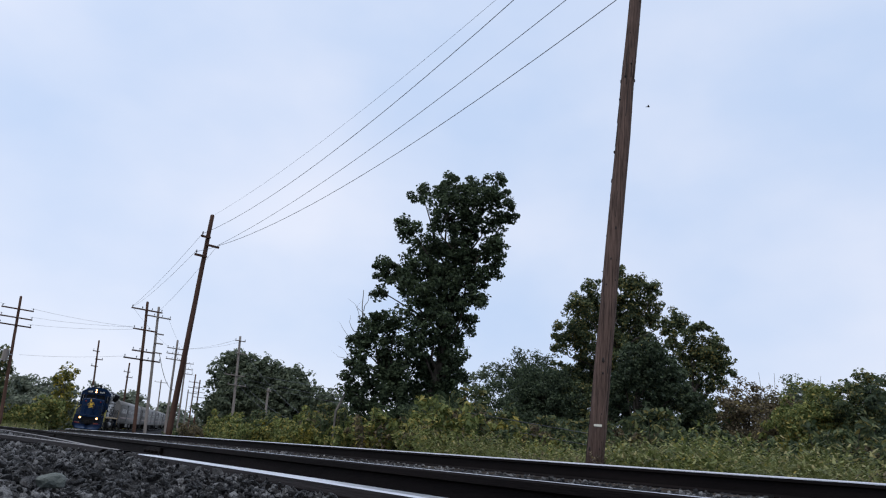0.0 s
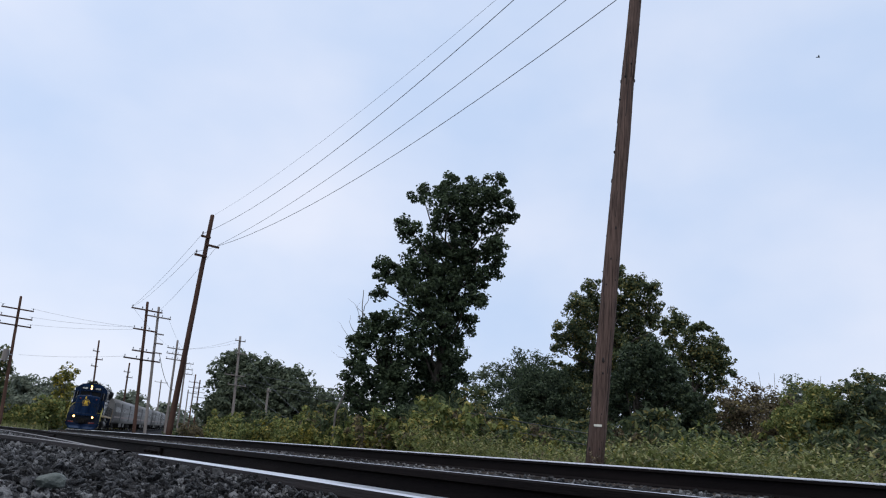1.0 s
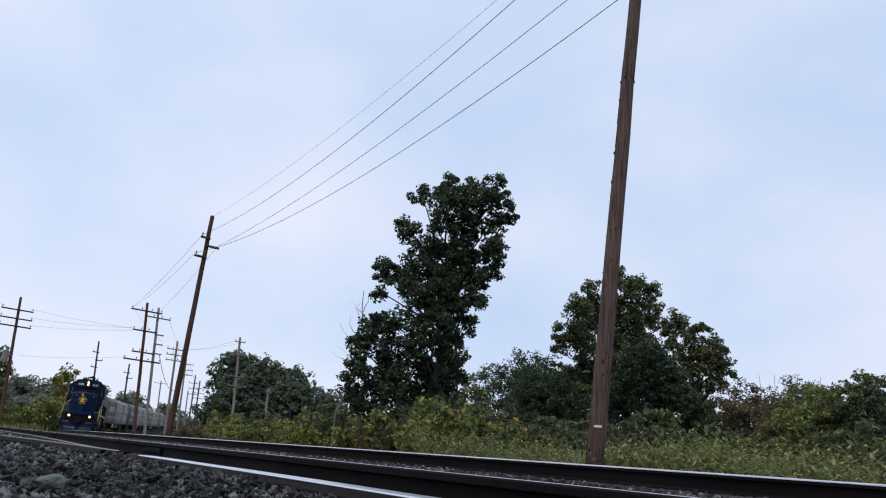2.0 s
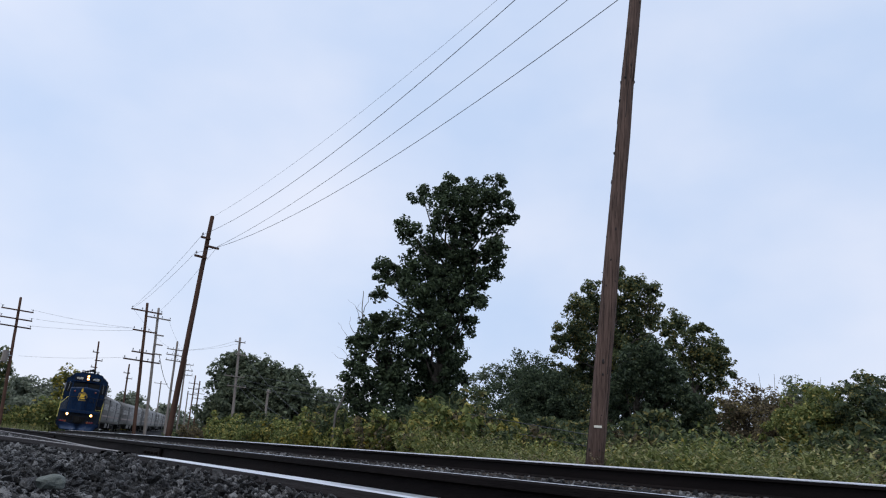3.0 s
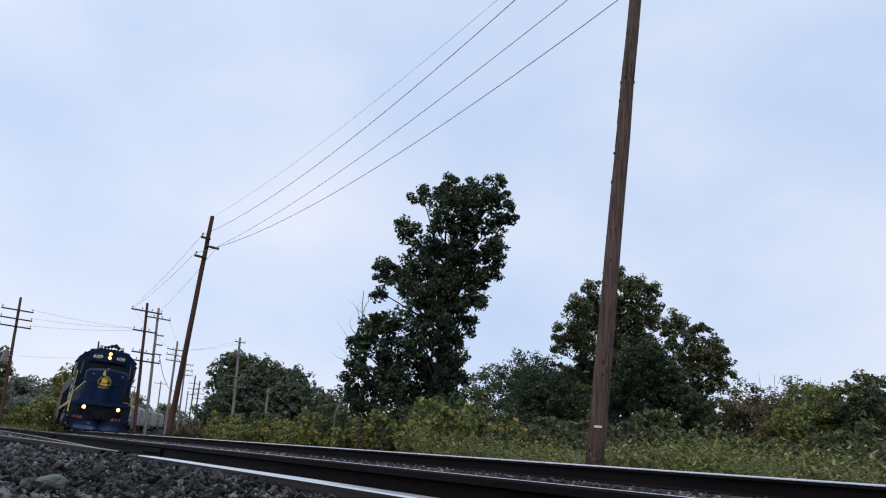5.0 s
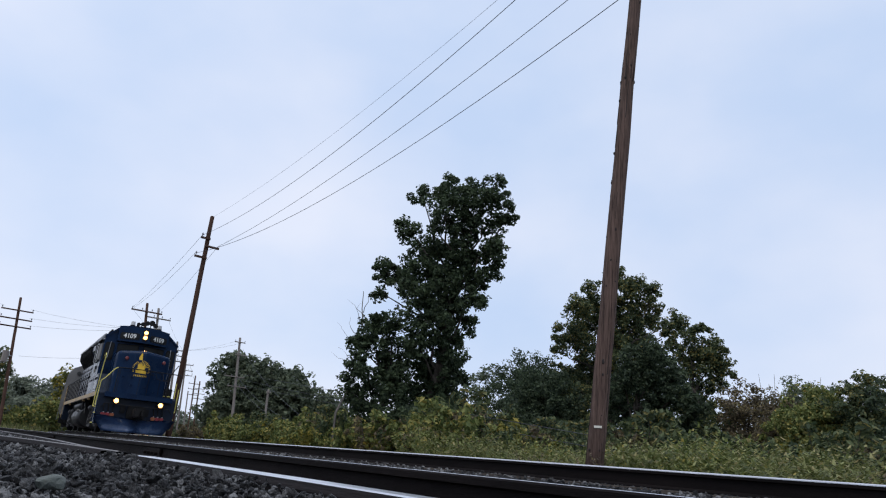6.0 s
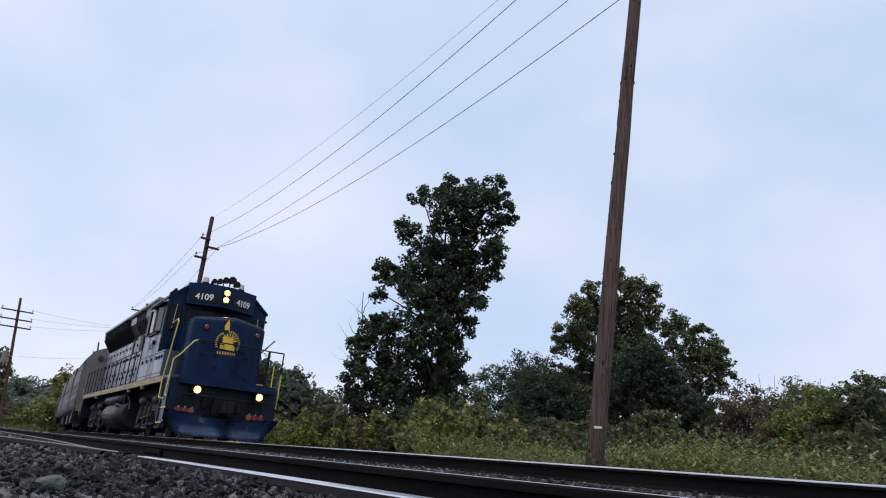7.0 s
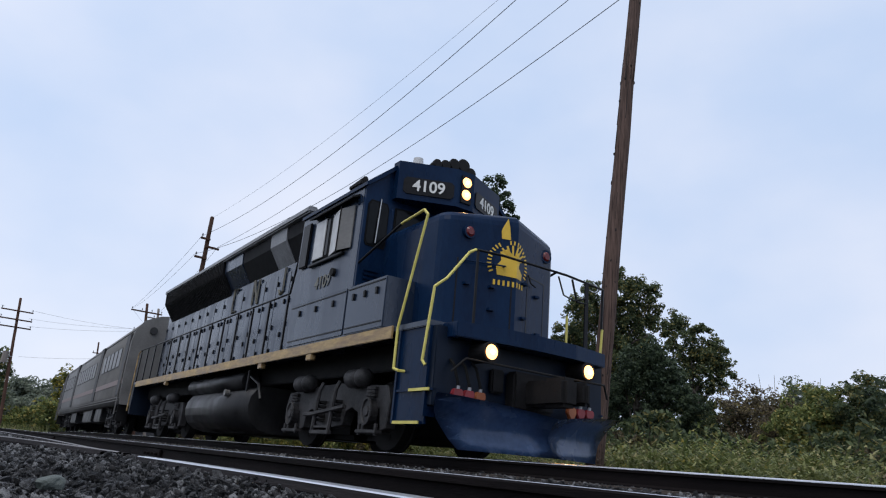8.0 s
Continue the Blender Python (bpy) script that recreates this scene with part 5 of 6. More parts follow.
    part("door_handle", pipe(bmesh.new(), [face(0.30, 2.62, 0.02), face(0.34, 2.50, 0.05), face(0.48, 2.48, 0.05)], 0.012), M_BLACK, nose)
    part("grab_iron", pipe(bmesh.new(), [face(-0.75, 2.62, 0.0), face(-0.75, 2.62, 0.06), face(-0.20, 2.62, 0.06), face(-0.20, 2.62, 0.0)], 0.013), M_BLUE, nose)
    emblem(nose, face)
    # cab
    o = [(-1.53, 1.60), (-1.53, 4.06), (-0.95, 4.57), (-0.5, 4.64), (0.5, 4.64), (0.95, 4.57), (1.53, 4.06), (1.53, 1.60)]
    cab = part("cab", prism(bmesh.new(), o, "x", -4.95, -2.62), M_BLUE_WORN, loco)
    bm = prism(bmesh.new(), [(-1.56, 4.02), (-1.56, 4.08), (-0.95, 4.61), (-0.5, 4.68), (0.5, 4.68), (0.95, 4.61), (1.56, 4.08), (1.56, 4.02), (1.50, 4.05), (0.92, 4.55), (-0.92, 4.55), (-1.50, 4.05)], "x", -5.0, -2.50)
    part("cab_roof", bm, M_BLUE, loco)
    bm = prism(bmesh.new(), [(-1.525, 1.60), (-1.525, 4.05), (-0.94, 4.56), (0.94, 4.56), (1.525, 4.05), (1.525, 1.60)], "x", -2.62, -2.56)
    front = part("cab_front", bm, M_BLUE, loco)
    for y in (-1, 1):
        bm = prism(bmesh.new(), [(y * 1.44, 3.05), (y * 1.47, 3.12), (y * 1.47, 3.74), (y * 1.42, 3.82), (y * 1.13, 3.82), (y * 1.09, 3.74), (y * 1.09, 3.12), (y * 1.12, 3.05)], "x", -2.57, -2.545)
        w = part("door_window", bm, M_RUBBER, front)
        bm = prism(bmesh.new(), [(y * 1.42, 3.08), (y * 1.45, 3.14), (y * 1.45, 3.72), (y * 1.41, 3.79), (y * 1.15, 3.79), (y * 1.11, 3.72), (y * 1.11, 3.14), (y * 1.14, 3.08)], "x", -2.548, -2.538)
        part("pane", bm, M_GLASS, w)
        bm = prism(bmesh.new(), [(y * 0.98, 3.36), (y * 0.98, 3.80), (y * 0.10, 3.86), (y * 0.10, 3.40)], "x", -2.57, -2.545)
        w = part("windscreen", bm, M_RUBBER, front)
        bm = prism(bmesh.new(), [(y * 0.95, 3.40), (y * 0.95, 3.77), (y * 0.13, 3.83), (y * 0.13, 3.43)], "x", -2.548, -2.538)
        part("pane", bm, M_GLASS, w)
        part("wiper", pipe(bmesh.new(), [(-2.52, y * 1.26, 3.86), (-2.50, y * 1.30, 3.10)], 0.012), M_GALV, front)
        bm = bmesh.new()
        for k in range(5):
            box(bm, -2.57, -2.53, y * 1.16, y * 1.42, 2.36 + k * 0.07, 2.40 + k * 0.07, 0.008)
        part("louvre", bm, M_BLUE, front)
    # number boards stand out in a shallow V with the twin headlight between them
    bm = bmesh.new()
    hood_o = [(-2.60, -1.06), (-2.42, -1.06), (-2.00, -0.17), (-2.00, 0.17), (-2.42, 1.06), (-2.60, 1.06)]
    prism(bm, hood_o, "z", 3.92, 4.58)
    housing = part("number_board_housing", bm, M_BLUE, loco)
    for y in (-1, 1):
        a, b = Vector((-2.40, y * 1.00, 0)), Vector((-2.01, y * 0.19, 0))
        l_, r_ = (a, b) if y < 0 else (b, a)
        d = (r_ - l_).normalized()
        n_ = d.cross(Vector((0, 0, 1)))
        q = [l_ + d * 0.03, r_ - d * 0.03]
        off = n_ * 0.022
        z0, z1 = 4.02, 4.31
        cs = [(q[0], z0 + 0.05), (q[0] + d * 0.05, z0), (q[1] - d * 0.05, z0), (q[1], z0 + 0.05), (q[1], z1 - 0.05), (q[1] - d * 0.05, z1), (q[0] + d * 0.05, z1), (q[0], z1 - 0.05)]
        board = part("number_board", slab(bmesh.new(), [(p.x + off.x, p.y + off.y, z) for p, z in cs], 0.05), M_BOARD, housing, "black number board with white digits")
        c = (q[0] + q[1]) / 2 + off + n_ * 0.004
        digits("4109", 0.27, M_DIGIT, board, axes((c.x, c.y, 4.165), d, (0, 0, 1)), "white road number 4109")
    bm = box(bmesh.new(), -2.06, -1.97, -0.15, 0.15, 3.96, 4.54, 0.05)
    hl = part("headlight", bm, M_BOARD, housing)
    for z in (4.38, 4.16):
        part("lamp", rod(bmesh.new(), (-1.97, 0, z), (-1.955, 0, z), 0.088, 0.078, sides=20), GLOW_HEAD, hl, "lit warm headlight lens")
        bm = bmesh.new()
        bmesh.ops.create_icosphere(bm, subdivisions=2, radius=0.024, matrix=Matrix.Translation((-1.950, 0, z)))
        part("bulb", bm, GLOW_BULB, hl, "glaring filament spot")
    # cab side windows, wind deflectors, sunshade
    for y in (-1, 1):
        f = y * 1.535
        w = part("side_window", box(bmesh.new(), -4.30, -3.05, f - y * 0.01, f + y * 0.012, 3.05, 3.80, 0.01), M_RUBBER, cab)
        for x0, x1 in ((-4.24, -3.72), (-3.66, -3.11)):
            part("pane", box(bmesh.new(), x0, x1, f, f + y * 0.018, 3.10, 3.75), M_GLASS, w)
        part("mirror_panel", box(bmesh.new(), -4.80, -4.48, f, f + y * 0.05, 3.02, 3.86, 0.02), M_BOARD, cab, "black folded weather shield")
        # sliding window and deflectors are coloured pale in place of reflected sky
        part("sliding_panel", box(bmesh.new(), -4.26, -3.84, f + y * 0.02, f + y * 0.035, 3.08, 3.78, 0.008), M_PALE, w, "sliding window coloured pale for the sky it mirrors")
        for x0, x1, w0, w1, mat_ in ((-3.60, -3.22, 0.03, 0.10, M_PALE), (-3.18, -2.84, 0.10, 0.02, M_COACH)):
            shield = part("wind_deflector", slab(bmesh.new(), [(x0, f + y * w0, 3.04), (x1, f + y * w1, 3.04), (x1, f + y * w1, 3.76), (x0, f + y * w0, 3.76)], 0.02), mat_, cab, "folding wind deflector, mirrored sky in its pale colour")
            part("hinge_rod", pipe(bmesh.new(), [(x0, f + y * w0, 2.98), (x0, f + y * w0, 3.80)], 0.014), M_BOARD, shield)
        part("arm_rest", box(bmesh.new(), -4.35, -3.05, f, f + y * 0.06, 2.97, 3.02, 0.01), M_BOARD, cab)
        part("sunshade", prism(bmesh.new(), [(y * 1.53, 3.90), (y * 1.66, 3.84), (y * 1.66, 3.87), (y * 1.53, 3.94)], "x", -4.4, -2.75), M_BLACK, cab)
        bm = bmesh.new()
        rod(bm, (-3.35, f, 2.72), (-3.35, f + y * 0.05, 2.72), 0.07, sides=12)
        part("side_lamp", bm, M_BLACK, cab)
        turn = axes((-3.75, f + y * 0.004, 2.62), (-y, 0, 0), (0, 0, 1)) if y > 0 else axes((-3.75, f - 0.004, 2.62), (1, 0, 0), (0, 0, 1))
        digits("4109", 0.30, M_FADED, cab, turn, "faded gold road number", "side_number")
        # equipment lockers along the sill
        for x0, x1 in ((-4.90, -2.75), (-2.72, -1.55)):
            if y > 0 and x1 > -2:
                part("battery_box", box(bmesh.new(), x0, x1, 1.0, 1.50, 1.612, 2.06, 0.02), M_BOARD, loco, "low black box beside the nose")
                part("step_edge", box(bmesh.new(), x1 + 0.002, x1 + 0.02, 1.04, 1.46, 1.72, 1.75), M_YELLOW, loco)
                continue
            lk = part("equipment_locker", box(bmesh.new(), x0, x1, y * 0.98, y * 1.545, 1.612, 2.36, 0.015), M_BLUE_WORN, loco)
            for z in (2.30, 1.70):
                part("locker_seam", box(bmesh.new(), x0 + 0.04, x1 - 0.04, y * 1.545, y * 1.556, z, z + 0.018), M_BOARD, lk)
            for k in range(3):
                u = x0 + (x1 - x0) * (0.2 + 0.3 * k)
                part("locker_latch", box(bmesh.new(), u - 0.03, u + 0.03, y * 1.545, y * 1.575, 2.12, 2.22, 0.005), M_BOARD, lk)
        part("door_grab_pole", pipe(bmesh.new(), [(-2.53, y * 1.05, 2.40), (-2.49, y * 1.05, 2.44), (-2.49, y * 1.05, 3.70), (-2.53, y * 1.05, 3.74)], 0.014), M_BLUE, front)
    # roof gear
    cluster = part("air_horn", box(bmesh.new(), -2.85, -2.62, -0.4, 0.45, 4.66, 4.72, 0.01), M_BLACK, loco, "black five-chime air horn")
    for y, z, r in ((-0.16, 4.80, 0.095), (0.02, 4.87, 0.11), (0.22, 4.91, 0.13), (0.38, 4.81, 0.11), (-0.33, 4.77, 0.085)):
        bm = rod(bmesh.new(), (-2.75, y, z), (-2.42, y, z), r * 0.35, r, sides=14)
        rod(bm, (-2.42, y, z), (-2.40, y, z), r, r * 0.9, sides=14)
        rod(bm, (-2.7, y, 4.66), (-2.7, y, z), 0.02, sides=6)
        part("horn", bm, M_BLACK, cluster)
    for y in (-0.52, 0.62):
        bm = rod(bmesh.new(), (-2.75, y, 4.65), (-2.75, y, 4.74), 0.11, sides=16)
        bc = part("beacon", bm, M_BLACK, loco)
        bm = rod(bmesh.new(), (-2.75, y, 4.74), (-2.75, y, 4.90), 0.10, 0.085, sides=16)
        part("beacon_cap", bm, M_PALE, bc, "pale grey beacon dome")
    bm = rod(bmesh.new(), (-3.6, -1.25, 4.40), (-3.2, -1.25, 4.43), 0.05, sides=8)
    box(bm, -3.62, -3.18, -1.35, -1.15, 4.30, 4.39, 0.02)
    part("antenna", bm, M_BLACK, loco)
    # long hood with its doors, roof overhang and radiators
    first = part("latch", box(bmesh.new(), -0.026, 0.026, -0.018, 0.018, -0.05, 0.05, 0.006), M_BOARD)
    latch_mesh = first.data
    bpy.data.objects.remove(first)
    hood = part("long_hood", box(bmesh.new(), -16.9, -5.06, -0.95, 0.95, 1.60, 4.13, 0.02), M_BLUE_WORN, loco)
    part("hood_roof", prism(bmesh.new(), [(-0.95, 4.13), (-0.80, 4.47), (-0.4, 4.57), (0.4, 4.57), (0.80, 4.47), (0.95, 4.13)], "x", -16.9, -5.06), M_BLUE_WORN, loco)
    for y in (-1, 1):
        o = [(y * 0.95, 3.55), (y * 1.28, 4.06), (y * 1.30, 4.43), (y * 1.16, 4.53), (y * 0.80, 4.55), (y * 0.80, 3.6)]
        part("radiator_housing", prism(bmesh.new(), o, "x", -16.4, -10.6), M_GRILLE, loco, "black flared radiator grille")
        part("roof_overhang", prism(bmesh.new(), [(y * 0.95, 3.66), (y * 1.22, 4.09), (y * 1.24, 4.39), (y * 1.10, 4.51), (y * 0.80, 4.53)], "x", -10.58, -9.3), M_BLUE_WORN, loco)
        part("inlet_grille", prism(bmesh.new(), [(y * 0.95, 3.66), (y * 1.20, 4.09), (y * 1.22, 4.37), (y * 1.10, 4.49), (y * 0.80, 4.51)], "x", -9.28, -7.5), M_GRILLE, loco, "black air inlet grille")
        part("roof_overhang", prism(bmesh.new(), [(y * 0.95, 3.66), (y * 1.22, 4.09), (y * 1.24, 4.39), (y * 1.10, 4.51), (y * 0.80, 4.53)], "x", -7.48, -6.6), M_ROOF, loco, "light grey roof panel")
        part("inlet_grille", prism(bmesh.new(), [(y * 0.95, 3.66), (y * 1.20, 4.09), (y * 1.22, 4.37), (y * 1.10, 4.49), (y * 0.80, 4.51)], "x", -6.58, -5.4), M_GRILLE, loco, "black air inlet grille")
        for x in (-6.0, -8.3, -11.5, -13.6, -15.5):
            part("lifting_eye", pipe(bmesh.new(), [(x, y * 1.2, 4.50), (x, y * 1.2, 4.58), (x + 0.12, y * 1.2, 4.58), (x + 0.12, y * 1.2, 4.50)], 0.022), M_BOARD, loco)
        bm = bmesh.new()
        for k in range(44):
            x = -16.3 + k * 0.13
            slab(bm, [(x, y * 0.97, 3.55), (x, y * 1.30, 4.05), (x, y * 1.315, 4.41), (x, y * 1.29, 4.41)], 0.02)
        part("grille_slat", bm, M_BLACK, loco)
        part("roof_rim", box(bmesh.new(), -16.45, -5.35, y * 1.12, y * 1.33, 4.38, 4.52, 0.03), M_ROOF, loco, "roof edge in light grey, sky sheen in its colour")
        n = 16
        for k in range(n):
            x0 = -16.8 + 11.6 * k / n
            top = 3.50
            door = part("hood_door", box(bmesh.new(), x0 + 0.012, x0 + 11.6 / n - 0.012, y * 0.945, y * 0.972, 1.68, top, 0.006), M_BLUE_WORN, hood)
            for dx, z in ((0.075, 1.85), (0.075, 2.35), (0.075, 2.85), (0.075, 3.30), (0.575, 2.15), (0.575, 2.85)):
                o = new("latch", latch_mesh)
                o.parent, o.matrix_basis = door, Matrix.Translation((x0 + dx, y * 0.985, z))
        for k, (x, w) in enumerate(((-10.2, 0.5), (-8.8, 0.5), (-7.2, 0.5))):
            bm = bmesh.new()
            if k == 0:
                pipe(bm, [(x + 0.25, y * 0.985, 3.62), (x, y * 0.985, 3.62), (x, y * 0.985, 3.05), (x + 0.25, y * 0.985, 3.05)], 0.030, 4)
            elif k == 1:
                pipe(bm, [(x, y * 0.985, 3.05), (x, y * 0.985, 3.62), (x + 0.32, y * 0.985, 3.05), (x + 0.32, y * 0.985, 3.62)], 0.030, 4)
            else:
                pipe(bm, [(x, y * 0.985, 3.15), (x + 0.1, y * 0.985, 3.05), (x + 0.25, y * 0.985, 3.10), (x + 0.25, y * 0.985, 3.62)], 0.030, 4)
            part("hood_letter", bm, M_FADED, hood, "worn gold hood letter")
        # handrails along the walkway
        rail_ = part("side_handrail", pipe(bmesh.new(), [(-17.3, y * 1.50, 2.62), (-5.2, y * 1.50, 2.66), (-4.96, y * 1.52, 3.30)], 0.020, 8), M_BOARD, loco)
        for k in range(14):
            x = -17.2 + k * 0.92
            part("stanchion", box(bmesh.new(), x - 0.022, x + 0.022, y * 1.48, y * 1.515, 1.60, 2.63), M_BOARD, rail_)
        # tanks and underfloor gear
        round_sides(part("air_reservoir", rod(bmesh.new(), (-11.2, y * 1.22, 1.20), (-7.3, y * 1.22, 1.20), 0.19, sides=20), M_TANK, loco))
        bm = pipe(bmesh.new(), [(-7.2, y * 1.3, 1.30), (-6.6, y * 1.3, 1.10), (-6.4, y * 1.3, 0.8)], 0.03)
        pipe(bm, [(-6.9, y * 1.42, 1.36), (-6.9, y * 1.42, 0.95)], 0.025)
        part("piping", bm, M_TANK, loco)
    o = [(y * w, z) for y, pts in ((-1, ((0.95, 0.18), (1.20, 0.24), (1.36, 0.36), (1.44, 0.52), (1.46, 0.68), (1.43, 0.84), (1.34, 0.98), (1.20, 1.06))), (1, ((1.20, 1.06), (1.34, 0.98), (1.43, 0.84), (1.46, 0.68), (1.44, 0.52), (1.36, 0.36), (1.20, 0.24), (0.95, 0.18)))) for w, z in pts]
    bm = prism(bmesh.new(), o, "x", -10.9, -6.55)
    tank = round_sides(part("fuel_tank", bm, M_TANK, loco, "grimy dark fuel tank"))
    part("filler_cap", rod(bmesh.new(), (-8.0, -1.40, 0.95), (-8.0, -1.50, 0.95), 0.07, sides=12), M_COACH, tank)
    for x in (-12.2, -13.9, -15.2):
        rod_ = rod(bmesh.new(), (x, 0, 4.54), (x, 0, 4.68), 0.62, sides=24)
        part("roof_fan", rod_, M_BLACK, loco)
    part("rear_plate", box(bmesh.new(), -17.55, -17.4, -1.46, 1.46, 0.6, 1.55, 0.01), M_BLUE_SHADED, loco)
    for y in (-1, 1):
        part("rear_grab_rail", pipe(bmesh.new(), [(-17.5, y * 1.52, 0.7), (-17.5, y * 1.52, 2.5), (-17.3, y * 1.50, 2.62)], 0.020), M_GOLD, loco)
    part("rear_coupler", box(bmesh.new(), -18.1, -17.5, -0.16, 0.16, 0.7, 1.0, 0.03), M_BLACK, loco)
    truck(-3.66, loco)
    truck(-14.27, loco)
    axles = [wheelset(x, loco) for x in (-2.29, -5.03, -12.9, -15.64)]
    return loco, axles


def emblem(nose, face):
    """The yellow nose emblem: a plain figure shape inside a ring of short bars."""
    def flat(outline, name, label=""):
        bm = bmesh.new()
        for sgn in (-1, 1):
            o = [(y, z) for y, z in outline]
            # split at the ridge so that each half lies on its own face of the nose
            half = clip_half(o, sgn)
            if len(half) > 2:
                pts = [face(y, z, 0.006) for y, z in half]
                if sgn * 1 and (pts[1] - pts[0]).cross(pts[2] - pts[0]).x < 0:
                    pts = pts[::-1]
                slab(bm, pts, 0.004)
        return part(name, bm, M_EMBLEM, nose, label)
    cy, cz = -0.08, 2.70
    flat([(cy - 0.20, cz - 0.20), (cy - 0.22, cz - 0.08), (cy - 0.15, cz + 0.02), (cy - 0.17, cz + 0.14), (cy - 0.06, cz + 0.20), (cy + 0.02, cz + 0.10), (cy + 0.10, cz + 0.17), (cy + 0.15, cz + 0.05), (cy + 0.12, cz - 0.05), (cy + 0.21, cz - 0.13), (cy + 0.20, cz - 0.22)], "emblem_figure", "plain yellow emblem shape")
    flat([(cy - 0.16, cz + 0.34), (cy - 0.17, cz + 0.46), (cy - 0.13, cz + 0.56), (cy - 0.08, cz + 0.66), (cy - 0.05, cz + 0.52), (cy - 0.03, cz + 0.34)], "emblem_flame", "plain yellow flame shape")
    # rays over the figure
    for k in range(7):
        a = radians(20 + 110 * k / 6)
        d, n_ = Vector((math.cos(a), math.sin(a))), Vector((-math.sin(a), math.cos(a)))
        flat([(cy + 0.02 + d.x * 0.10 - n_.x * 0.010, cz + d.y * 0.10 - n_.y * 0.010), (cy + 0.02 + d.x * 0.26 - n_.x * 0.014, cz + d.y * 0.26 - n_.y * 0.014),
              (cy + 0.02 + d.x * 0.26 + n_.x * 0.014, cz + d.y * 0.26 + n_.y * 0.014), (cy + 0.02 + d.x * 0.10 + n_.x * 0.010, cz + d.y * 0.10 + n_.y * 0.010)], "emblem_ray")
    for k in range(24):
        a = radians(-25 + 230 * k / 23)
        if 96 < math.degrees(a) < 122:
            continue
        r0, r1, w = 0.29, 0.35, 0.011
        d, n_ = Vector((math.cos(a), math.sin(a))), Vector((-math.sin(a), math.cos(a)))
        flat([(cy + d.x * r0 - n_.x * w, cz - 0.02 + d.y * r0 - n_.y * w), (cy + d.x * r1 - n_.x * w, cz - 0.02 + d.y * r1 - n_.y * w), (cy + d.x * r1 + n_.x * w, cz - 0.02 + d.y * r1 + n_.y * w), (cy + d.x * r0 + n_.x * w, cz - 0.02 + d.y * r0 + n_.y * w)], "emblem_bar")
    for k in range(8):
        y = cy - 0.25 + k * 0.067
        flat([(y, cz - 0.35), (y + 0.030, cz - 0.35), (y + 0.030, cz - 0.275), (y, cz - 0.275)], "emblem_bar")


def clip_half(o, sgn):
    out = []
    for i in range(len(o)):
        (a, z), (b, w) = o[i], o[(i + 1) % len(o)]
        if a * sgn >= 0:
            out.append((a, z))
        if (a > 0) != (b > 0) and a != b:
            k = a / (a - b)
            out.append((0.0, z + (w - z) * k))
    return out


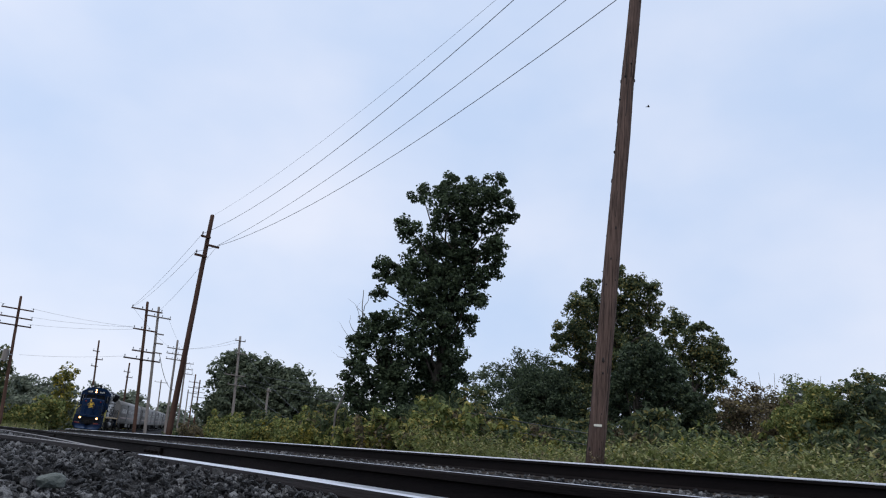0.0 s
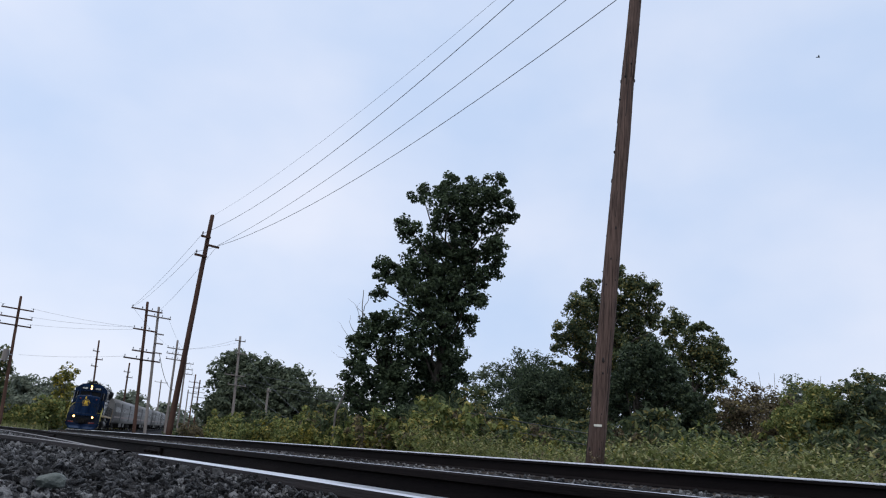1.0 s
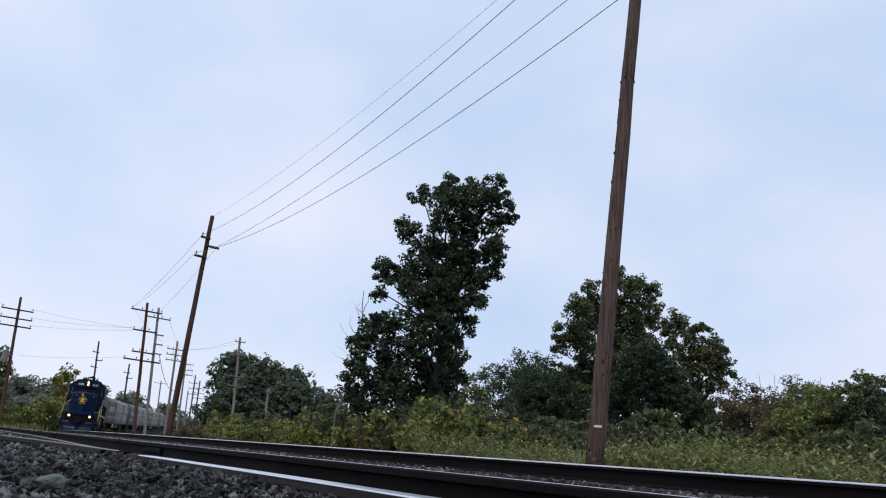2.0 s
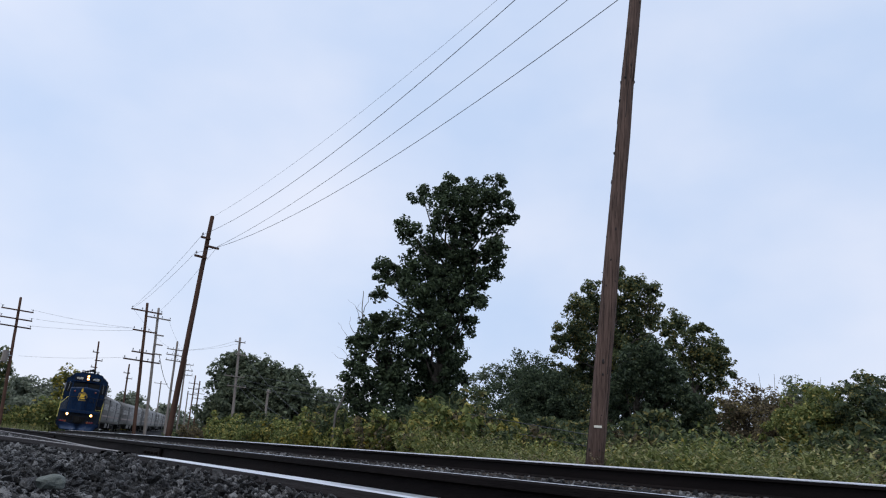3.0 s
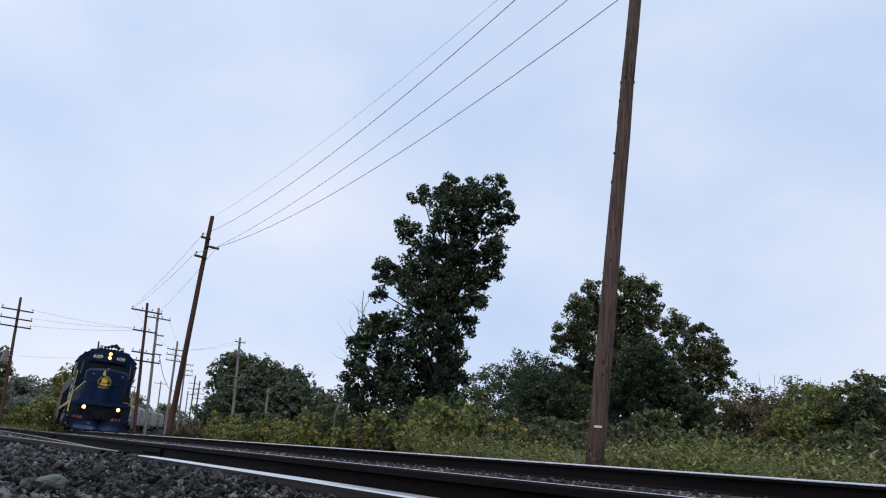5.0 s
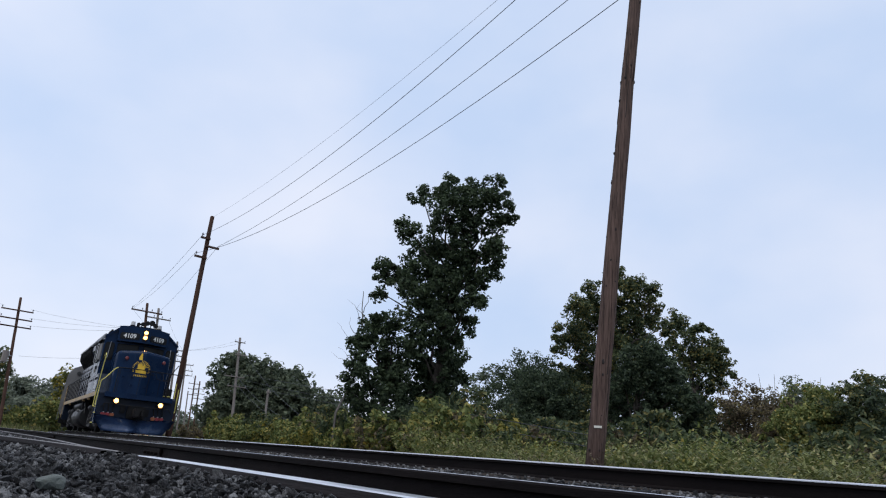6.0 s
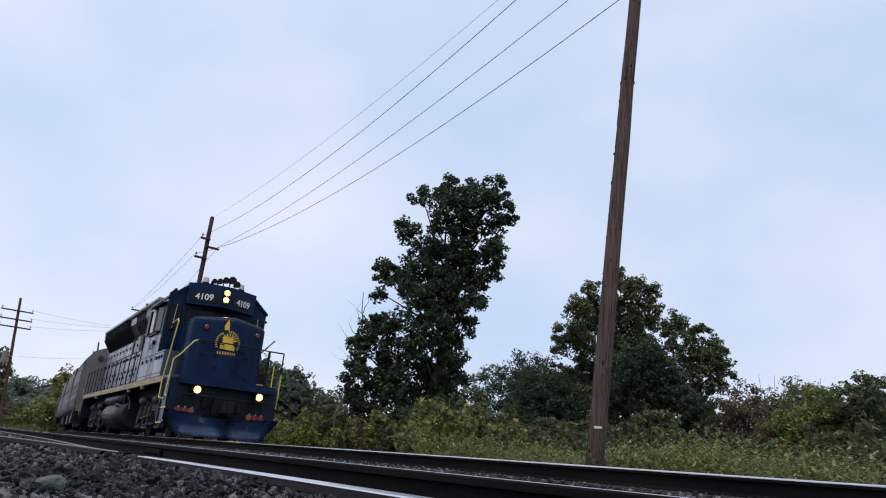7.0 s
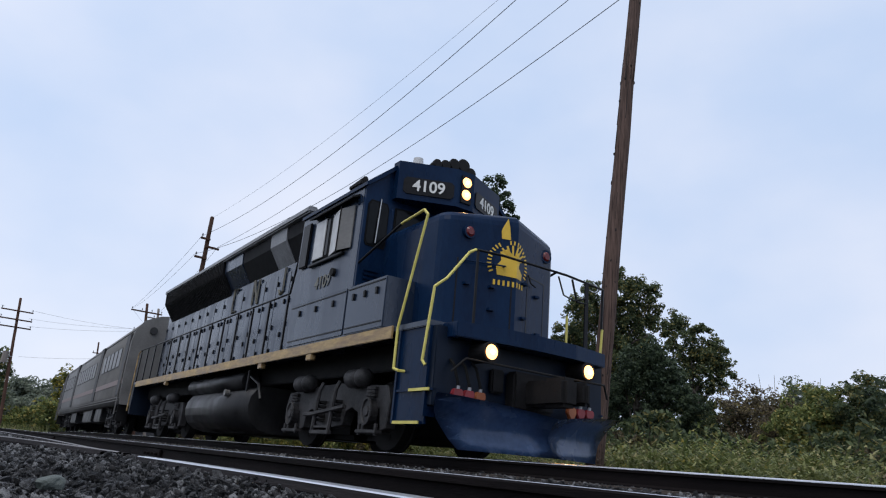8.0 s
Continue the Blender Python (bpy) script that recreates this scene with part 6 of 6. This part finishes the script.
def coach():
    """An aluminium passenger coach, 25.9 m long, its front at x = 0."""
    ob = thing("passenger_coach", "dull aluminium passenger coach with dark windows and doors", "railway coach", "coaches of the train")
    o = [(-1.50, 0.95), (-1.56, 1.30), (-1.57, 1.9), (-1.56, 3.05), (-1.50, 3.44), (-1.27, 3.80), (-0.8, 4.03), (-0.3, 4.11), (0.3, 4.11), (0.8, 4.03), (1.27, 3.80), (1.50, 3.44), (1.56, 3.05), (1.57, 1.9), (1.56, 1.30), (1.50, 0.95)]
    body = round_sides(part("body", prism(bmesh.new(), o, "x", -25.9, -0.25), M_COACH, ob))
    rim = [(y * 1.012, 0.93 if z < 1 else z + 0.015) for y, z in o]
    for x in (-0.28, -25.85):
        part("end_rim", prism(bmesh.new(), rim, "x", x - 0.05, x + 0.05), M_COACH, ob)
    bm = box(bmesh.new(), -0.26, -0.10, -0.46, 0.46, 1.2, 3.25, 0.02)
    part("gangway_door", bm, M_COACH_DARK, ob)
    part("end_lamp", rod(bmesh.new(), (-0.25, -0.95, 3.50), (-0.18, -0.95, 3.50), 0.13, sides=16), M_COACH_DARK, ob)
    for y in (-1, 1):
        for x in (-1.0, -24.9):
            part("end_door", box(bmesh.new(), x - 0.40, x + 0.40, y * 1.50, y * 1.585, 1.25, 3.36, 0.01), M_COACH_DARK, body)
        for x in (-8.0, -17.9):
            part("middle_door", box(bmesh.new(), x - 0.42, x + 0.42, y * 1.52, y * 1.59, 1.25, 3.50, 0.01), M_COACH_DARK, body)
        k = 0
        for a, b in ((-2.0, -7.0), (-9.2, -16.8), (-19.1, -23.9)):
            n = int(round((a - b) / 1.0))
            for i in range(n):
                x0 = a - (a - b) * i / n
                w = part("window", box(bmesh.new(), x0 - 0.90, x0 - 0.06, y * 1.535, y * 1.578, 2.28, 3.02, 0.02), M_COACH_DARK, body)
                part("pane", box(bmesh.new(), x0 - 0.85, x0 - 0.11, y * 1.56, y * 1.583, 2.33, 2.97), M_COACH_GLASS, w)
        part("stripe", box(bmesh.new(), -25.6, -0.5, y * 1.566, y * 1.576, 1.62, 1.80), M_COACH_RED, body)
        bm = bmesh.new()
        for k in range(2):
            box(bm, -25.7, -0.4, y * 1.555, y * 1.572, 1.06 + k * 0.09, 1.085 + k * 0.09)
        part("fluting", bm, M_COACH, body)
        part("gutter", box(bmesh.new(), -25.8, -0.3, y * 1.48, y * 1.52, 3.45, 3.49), M_COACH, body)
        for x in (-0.5, -25.5):
            part("grab_rail", pipe(bmesh.new(), [(x, y * 1.6, 0.6), (x, y * 1.62, 2.4)], 0.02), M_COACH, ob)
    for x0, x1, y0, y1 in ((-6.0, -8.0, -1.35, -0.5), (-8.6, -9.4, -1.4, -0.7), (-10, -13, -1.3, 1.3), (-14, -15.6, 0.5, 1.35), (-16.4, -19, -1.3, -0.4)):
        part("underfloor_box", box(bmesh.new(), x1, x0, y0, y1, 0.42, 0.95, 0.03), M_TANK, ob)
    part("underframe", box(bmesh.new(), -25.4, -0.6, -1.2, 1.2, 0.85, 1.0), M_BLACK, ob)
    part("coupler", box(bmesh.new(), -0.3, 0.45, -0.15, 0.15, 0.7, 1.0, 0.03), M_BLACK, ob)
    for x in (-3.6, -22.0):
        truck(x, ob, 2.59)
    for y in (-1, 1):
        bm = bmesh.new()
        for z in (0.4, 0.7):
            box(bm, -1.3, -0.7, y * 1.2, y * 1.5, z, z + 0.03)
        box(bm, -0.72, -0.68, y * 1.2, y * 1.5, 0.4, 0.95)
        box(bm, -1.32, -1.28, y * 1.2, y * 1.5, 0.4, 0.95)
        part("step", bm, M_BLACK, ob)
    axles = [wheelset(x, ob, 0.42) for x in (-2.305, -4.895, -20.705, -23.295)]
    return ob, axles


loco, loco_axles = locomotive()
coach_one, coach_axles = coach()
coaches = [coach_one] + [copy_thing(coach_one, Matrix()) for k in range(4)]


def bird():
    ob = thing("bird", "small dark bird flying over the woods", "bird")
    bm = bmesh.new()
    bmesh.ops.create_uvsphere(bm, u_segments=10, v_segments=6, radius=0.032, matrix=Matrix.Diagonal((2.2, 0.9, 0.8, 1)))
    part("body", bm, M_BOARD, ob, smooth=True)
    for y in (-1, 1):
        bm = slab(bmesh.new(), [(0.04, y * 0.02, 0.008), (-0.03, y * 0.02, 0.008), (-0.05, y * 0.11, 0.04), (0.0, y * 0.10, 0.04)], 0.006)
        part("wing", bm, M_BOARD, ob)
    part("tail", slab(bmesh.new(), [(-0.055, 0.013, 0.0), (-0.12, 0.026, 0.0), (-0.12, -0.026, 0.0), (-0.055, -0.013, 0.0)], 0.006), M_BOARD, ob)
    return ob


flyer = bird()


def train_at(t):
    """How far up the line the locomotive's front stands at t seconds."""
    return 86.4186 - 7.01657 * t - 0.438738 * t ** 2 + 0.0082903 * t ** 3


def ride(s, first, second):
    """The pose of a vehicle with its front at s and its trucks first and second metres behind."""
    a, b = on_line(s + first), on_line(s + second)
    f = (a - b).normalized()
    m = f.to_track_quat("X", "Z").to_matrix().to_4x4()
    m.translation = a + f * first
    return m


def motions():
    times = [k * 0.2 for k in range(41)]
    walk(loco, [(t, ride(train_at(t), 3.66, 14.27)) for t in times])
    for k, c in enumerate(coaches):
        back = 18.35 + 26.3 * k
        walk(c, [(t, ride(train_at(t) + back, 3.6, 22.0)) for t in times])
    walk(flyer, [(t, Matrix.Translation((-18.2 + 5.15 * t, 23.4 + 5.9 * t, 16.7 + 1.9 * t + 1.0 * min(t, 2.0) ** 2)) @ Matrix.Rotation(radians(49), 4, "Z")) for t in (0, 0.5, 1.0, 1.5, 2.0, 4.0, 6.0, 8.0)])
    fine_times = [k / 30 for k in range(0, 241, 2)]
    for axles, r in ((loco_axles, 0.508), (coach_axles, 0.42)):
        for w in axles:
            p = w.matrix_basis.translation.copy()
            walk(w, [(t, Matrix.Translation(p) @ Matrix.Rotation((86.4186 - train_at(t)) / r, 4, "Y")) for t in fine_times])


motions()
